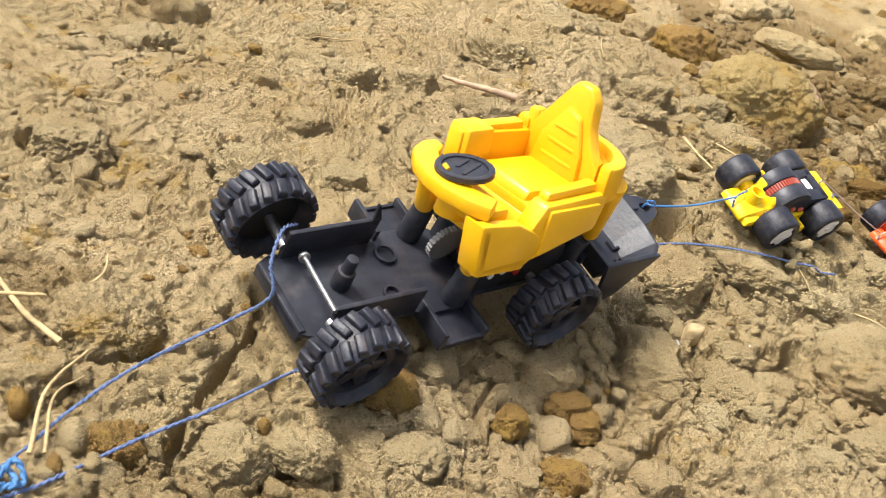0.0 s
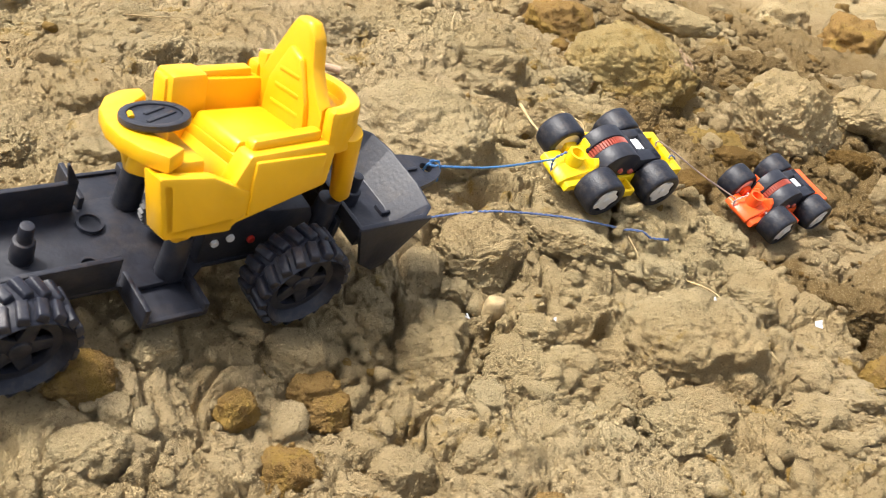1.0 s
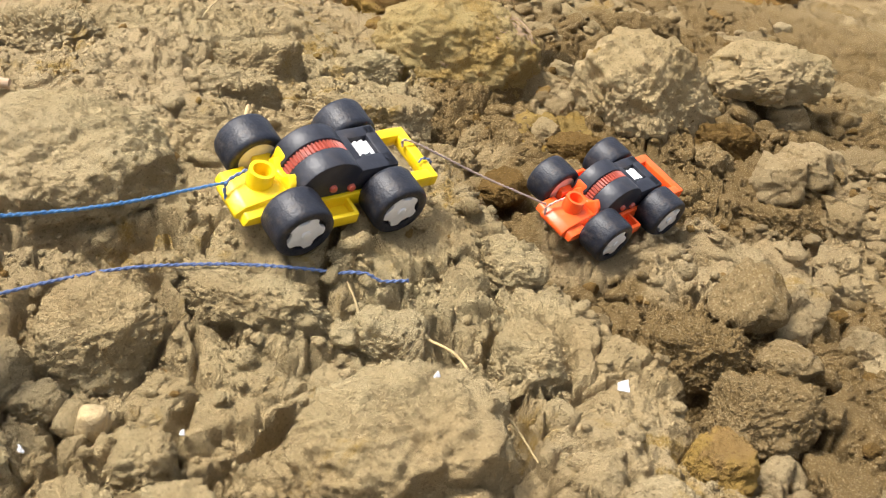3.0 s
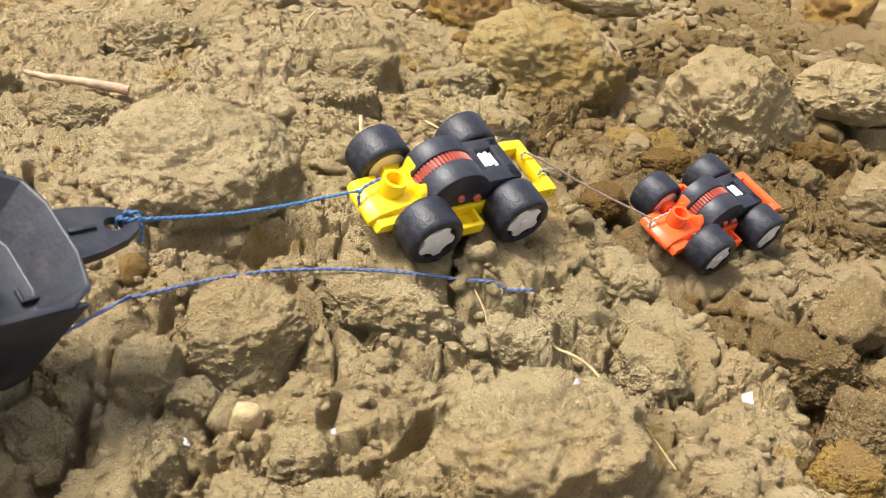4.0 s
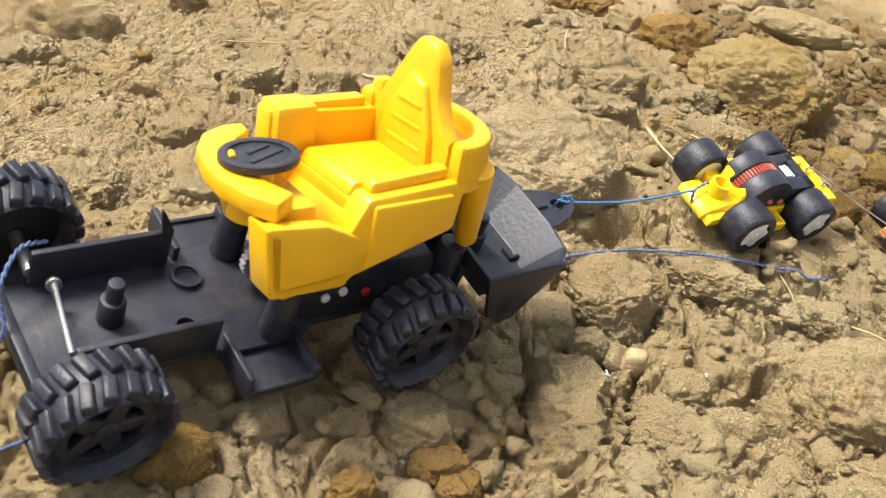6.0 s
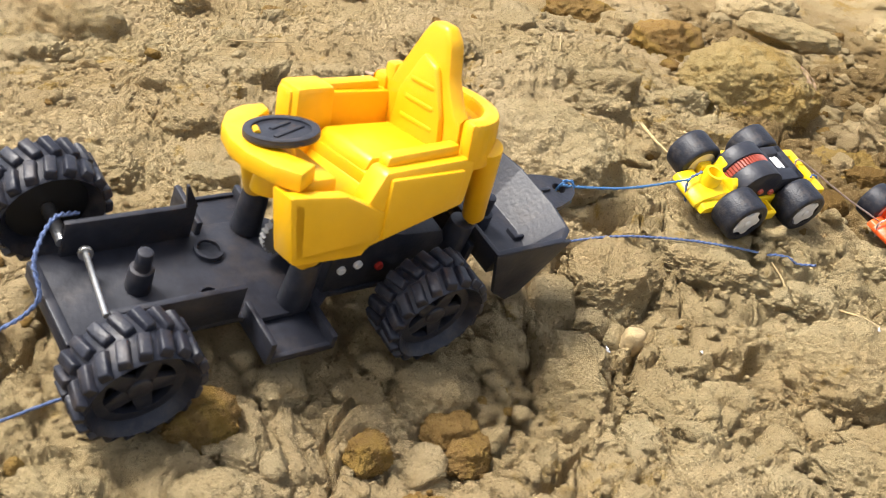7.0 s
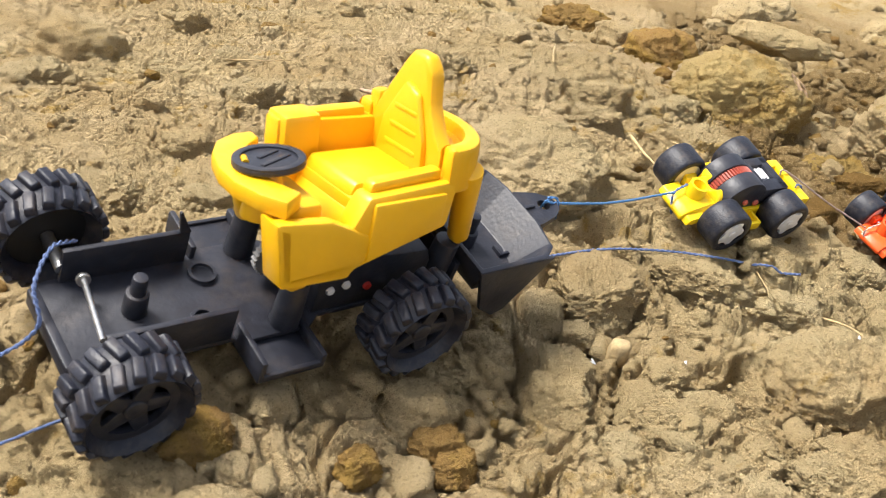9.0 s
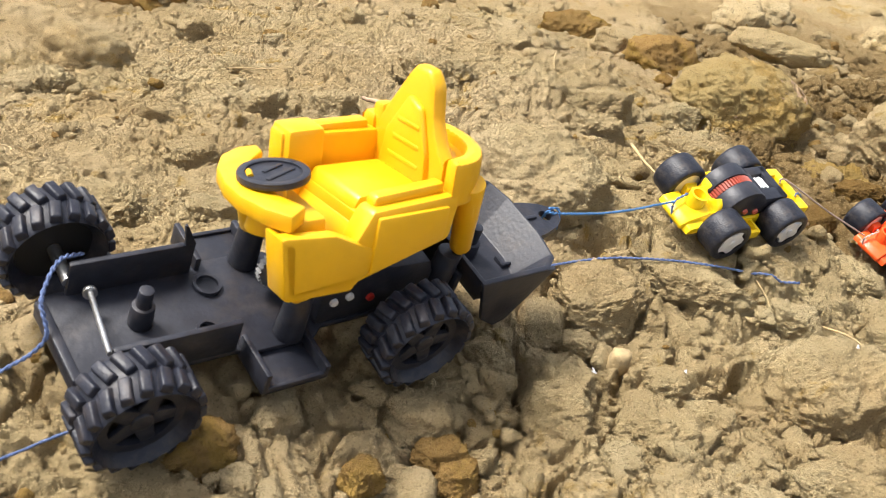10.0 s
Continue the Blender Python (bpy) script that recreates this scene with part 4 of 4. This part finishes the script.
string("pinkish string tying the yellow car to the orange car", [at_car(ycar, 43.5, 3, 1), at_car(ycar, 46.5, 3, 2.4), tuple((Vector(e0) + Vector(r0)) / 2 + Vector((0, 0, -0.5))), r0], 0.42, M_PINK, steps=24)
string("pinkish string wound over the orange nose", [at_car(rcar, -5, 3, 4.4), at_car(rcar, -11, 4, 2.4), at_car(rcar, -13.4, 4, 0), at_car(rcar, -12.5, 2, -5)], 0.42, M_PINK, steps=8)
string("dark thread wound round the yellow tail frame", [at_car(ycar, 44, -5, 2.2), at_car(ycar, 46, -4, 2.5), at_car(ycar, 49, -4.5, 1), at_car(ycar, 49, -4.5, -2.6)], 0.4, M_BLUE, steps=8)
string("loose faded blue string lying over the clods", [on_tractor(118, -24, 3)] + laid([(123, 383, 6), (140, 393, 7.5), (156, 400, 8.5), (176, 405, 8.5), (192, 407, 8), (204, 408, 7), (215, 408, 5.5), (225, 410, 3)], 1.0), 0.48, M_BLUE, steps=4)
string("blue string looped round the tractor front and pulled taut", [on_tractor(4, 17, 4), on_tractor(-3, 14, 6), on_tractor(-8.8, 7, 2), on_tractor(-9.5, 1, -5), (-1, 271, 15), (-19, 247, 12), (-29, 228, 10), (-37, 206, 9), (-60, 160, 6)], 0.55, M_BLUE, steps=16)
string("blue string running out from under the front wheel", [(34, 280, 8), (20, 265, 8), (3, 240, 10), (-12, 224, 9), (-26, 207, 8), (-36, 196, 8), (-58, 168, 6)], 0.55, M_BLUE, steps=16)
string("tangled knot of blue string on the soil", [(-36, 203, 9), (-33, 206, 13), (-30, 203, 10), (-34, 199, 12), (-39, 203, 11), (-35, 207, 9), (-31, 200, 12), (-37, 200, 8)], 0.8, M_BRIGHTBLUE, steps=8)


# ---------------------------------------------------------------- straw, roots, scraps
def stalk(name, label, category, points, r, mat, taper=(1.0, 0.5)):
    pts = [(x, y, max(z, float(ground_height(np.array([x]), np.array([y]))[0]) + r * 0.5)) for x, y, z in points]
    ob = part(name, thread(pts, r, strands=1, steps=8, n=8, taper=taper, wobble=0.12), mat, smooth=60)
    return tagged(ob, label, category)


stalk("twig", "pale peeled twig lying on the soil crust", "twig", [(55, 519, 15), (64, 516, 15), (79, 514, 15), (92, 514, 14)], 1.7, M_TWIG, (0.5, 1.1))
stalk("straw", "flat dry straw stalk lying on the soil", "straw", [(-72, 288, 9), (-53, 264, 11), (-39, 253, 11)], 0.8, M_STRAW, (0.8, 1.1))
stalk("straw", "thin dry straw lying on the soil", "straw", [(-70, 268, 10), (-61, 269, 11), (-49, 271, 12)], 0.9, M_STRAW)
stalk("straw", "curved dry straw blade beside the blue string", "straw", [(-32, 212, 10), (-35, 231, 13), (-31, 249, 13)], 0.6, M_STRAW)
stalk("straw", "thin curved straw beside the blue string", "straw", [(-29, 213, 10), (-33, 230, 12), (-29, 240, 12)], 0.45, M_STRAW)
stalk("straw", "pale straw sticking up behind the yellow car", "straw", [(173, 500, 18), (174, 476, 20), (176, 455, 22)], 0.8, M_STRAW)
stalk("straw", "bent thin straw on the crust behind the yellow car", "straw", [(196, 520, 12), (203, 505, 13), (199, 480, 15)], 0.45, M_STRAW)
stalk("root", "thin tan root lying across the crack", "root", [(230, 394, -3), (236, 383, 0), (241, 370, 0), (248, 360, -3), (253, 350, -6)], 0.4, M_STRAW)
stalk("root", "fine hair root on the soil", "root", [(209, 408, 3), (212, 400, 1), (211, 392, -2)], 0.28, M_STRAW)
stalk("root", "fine curved hair root on the soil", "root", [(-42, 272, 13), (-38, 284, 14), (-40, 296, 13)], 0.45, M_STRAW)
stalk("root", "fine straw fragment on the crust", "root", [(147, 629, 22), (145, 612, 22), (144, 592, 22)], 0.4, M_STRAW)
stalk("root", "fine straw fragment on the crust", "root", [(-10, 545, 12), (6, 548, 13), (18, 556, 13)], 0.35, M_STRAW)
for i in range(26):
    rnd = random.Random(500 + i)
    x, y, a, n = rnd.uniform(-70, 330), rnd.uniform(260, 640), rnd.uniform(0, 6.28), rnd.uniform(4, 11)
    stalk("root", "short fine straw fragment on the soil", "root", [(x, y, -99), (x + n * 0.5 * math.cos(a), y + n * 0.5 * math.sin(a), -99), (x + n * math.cos(a + 0.5), y + n * math.sin(a + 0.5), -99)], rnd.uniform(0.18, 0.34), M_STRAW)


def flake(x, y, z, size, turn, label):
    b = prism([(-size, -size * 0.6), (size * 0.8, -size * 0.7), (size, size * 0.5), (-size * 0.7, size * 0.7)], -0.2, 0.2, "z", 0.08)
    b.transform(pose(0, 0, 0, 25, 12, turn))
    c = prism([(-size * 0.8, -0.3), (size * 0.7, -0.5), (size * 0.8, size * 0.6), (-size * 0.6, size * 0.5)], -0.15, 0.15, "z", 0.06)
    c.transform(Matrix.Translation((0, size * 0.2, 0.5)) @ pose(0, 0, 0, 60, -10, turn))
    ob = part("foil_scrap", join(b, c), M_FLAKE, smooth=0)
    ob.matrix_world = Matrix.Translation((x * MM, y * MM, z * MM))
    return tagged(ob, label, "foil scrap")


flake(279, 382, -6, 1.8, 10, "small crumpled silvery white foil scrap on the soil")
flake(230, 362, 6, 1.5, 60, "small silvery scrap stuck on the round clod")
flake(146, 341, -3, 0.9, 120, "tiny white scrap beside the cream pebble")
flake(176, 352, -5, 0.6, 20, "tiny white scrap in the crumbs")

# fibres on the brown clod
rnd = random.Random(77)
fibres = []
for i in range(110):
    a, b = rnd.uniform(-0.6, 3.6), rnd.uniform(-0.3, 1.1)
    base = Vector((math.cos(a) * math.cos(b), -abs(math.sin(a)) * math.cos(b), math.sin(b)))
    p = []
    for k in range(4):
        d = (base + Vector((rnd.uniform(-1, 1), rnd.uniform(-1, 1), rnd.uniform(-1, 1))) * 0.10 * k).normalized()
        p.append((258 + d.x * 32, 634 + d.y * 28.5, 6 + d.z * 23.5))
    fibres.append(thread(p, rnd.uniform(0.08, 0.2), strands=1, steps=4, n=4, wobble=0.3))
tagged(part("hair_roots", join(*fibres), M_TWIG, smooth=0), "matted fine hair roots on the brown clod", "roots", kind="stuff")


# ---------------------------------------------------------------- loose crumbs strewn over everything
def in_gap(x, y):
    """1 in the cracks and in the gaps round the clods, 0 elsewhere."""
    g = np.zeros(x.shape)
    for line, width, _ in CRACKS:
        g = np.maximum(g, line_gap(x, y, line) < width * 1.1)
    for px, py, rx, ry, _ in CLODS:
        g = np.maximum(g, np.abs(np.hypot((x - px) / rx, (y - py) / ry) - 1.02) < 0.16)
    return g


def build_crumbs(name, label, count, lo, hi, power, detail, seed, mat, reach=560, gaps=False):
    rng = np.random.default_rng(seed)
    shapes = []
    for i in range(6):
        b = rock_bm(900 + i + seed, (1, 1, 0.8), facets=12, rough=0.3, detail=detail, sharp=0.5)
        b.verts.ensure_lookup_table()
        shapes.append((np.array([v.co[:] for v in b.verts]), np.array([[v.index for v in f.verts] for f in b.faces])))
        b.free()
    x = rng.uniform(-130, 440, count * 3)
    y = 200 + reach * rng.random(count * 3) ** 1.35
    density = (0.55 if hi < 3 else 0.12) + 0.75 * ramp(0.9 * (x - 60) - 0.55 * (y - 380) + 90 * fractal(x, y, 120, 31, 3), -60, 130) * ramp(fractal(x, y, 45, 201, 3), -0.3, 0.4)
    density = density + 0.8 * ramp(past_ridge(x, y), 0, 20)
    if gaps:
        density = in_gap(x, y)
    keep = np.nonzero(rng.random(len(x)) < density)[0][:count]
    x, y = x[keep], y[keep]
    z = ground_height(x, y)
    size = lo * (1 - rng.random(len(x)) * (1 - (hi / lo) ** (1 - power))) ** (1 / (1 - power))
    co, faces, at = [], [], 0
    for i in range(len(x)):
        v, f = shapes[i % 6]
        a, b = rng.uniform(0, 6.28), rng.uniform(-0.6, 0.6)
        r = np.array(Euler((b, rng.uniform(-0.6, 0.6), a)).to_matrix())
        s = size[i] * rng.uniform(0.7, 1.25, 3)
        co.append((v * s) @ r.T + (x[i], y[i], z[i] + size[i] * 0.25))
        faces.append(f + at)
        at += len(v)
    co, faces = np.concatenate(co) * MM, np.concatenate(faces)
    me = bpy.data.meshes.new(name)
    me.vertices.add(len(co))
    me.vertices.foreach_set("co", co.ravel())
    me.loops.add(faces.size)
    me.loops.foreach_set("vertex_index", faces.ravel().astype(np.int32))
    me.polygons.add(len(faces))
    me.polygons.foreach_set("loop_start", np.arange(0, faces.size, 3, dtype=np.int32))
    me.update(calc_edges=True)
    me.materials.append(mat)
    me.shade_smooth()
    add_damp(me, co[:, 0] / MM, co[:, 1] / MM)
    return tagged(new(name, me), label, "crumbs", kind="stuff")


build_crumbs("fine_crumbs", "fine dry soil crumbs strewn over the ground", 20000, 0.45, 2.0, 2.2, 1, 1, M_SOIL)
build_crumbs("coarse_crumbs", "coarse dry soil crumbs and small lumps", 2700, 1.8, 7.0, 2.3, 2, 2, M_CLOD, 700)
build_crumbs("gap_crumbs", "soil crumbs fallen into cracks between the clods", 6000, 0.8, 3.2, 2.0, 1, 7, M_CLOD, 460, True)
build_crumbs("ochre_crumbs", "crumbs of darker ochre soil", 380, 1.2, 4.5, 2.2, 2, 3, M_OCHRE)

# clods farther up the slope, half sunk, in a few repeated shapes
far_shapes = [part("clod", rock_bm(700 + i, (12, 12, 8.6), facets=8, rough=0.22, detail=4, sharp=0.6, blocky=True), M_CLOD if i % 4 else M_OCHRE, smooth=0) for i in range(7)]
rnd = random.Random(4242)
for i in range(96):
    x, y, size = rnd.uniform(-330, 620), rnd.uniform(640, 1250), min(30.0, 6.0 * rnd.random() ** -0.55)
    if i < 7:
        ob = far_shapes[i]
    else:
        ob = new("clod", far_shapes[i % 7].data)
    ob.data.shade_smooth()
    ob.matrix_world = pose(x * MM, y * MM, (float(swell(x, y)) + size * 0.05) * MM, rnd.uniform(-12, 12), rnd.uniform(-12, 12), rnd.uniform(0, 360)) @ Matrix.Diagonal((size * 0.096, size * 0.08, size * 0.083, 1))
    tagged(ob, "crumbly ochre-brown soil clod half sunk in the ground" if i % 7 % 4 == 0 else "dry tan soil clod half sunk in the ground", "clod", "clods in the soil")

# brown lumps heaped in the hollow beside the orange car
lump_shapes = []
for i in range(7):
    ob = part("clod", rock_bm(760 + i, (10, 9, 7.5), facets=8, rough=0.2, detail=4, sharp=0.58, blocky=i % 2 == 0), M_CLOD, smooth=0)
    ob.data.shade_smooth()
    damp = np.full(len(ob.data.vertices), 0.15 + 0.13 * i, np.float32)
    ob.data.attributes.new("damp", "FLOAT", "POINT").data.foreach_set("value", damp)
    lump_shapes.append(ob)
rnd = random.Random(909)
made = 0
while made < 125:
    x, y, size = rnd.uniform(235, 470), 340 + 320 * rnd.random() ** 1.2, min(14.0, 4.0 * rnd.random() ** -0.5)
    if float(past_ridge(x, y)) < 5 or (abs(x - 303) < 34 and 462 < y < 545):
        continue
    ob = lump_shapes[made] if made < 7 else new("clod", lump_shapes[made % 7].data)
    z = float(ground_height(np.array([x]), np.array([y]))[0])
    ob.matrix_world = pose(x * MM, y * MM, (z + size * 0.2) * MM, rnd.uniform(-20, 20), rnd.uniform(-20, 20), rnd.uniform(0, 360)) @ Matrix.Diagonal((size * 0.1, size * 0.1, size * 0.1, 1))
    tagged(ob, "small brown damp soil lump lying in the hollow", "clod", "lumps in the hollow")
    made += 1
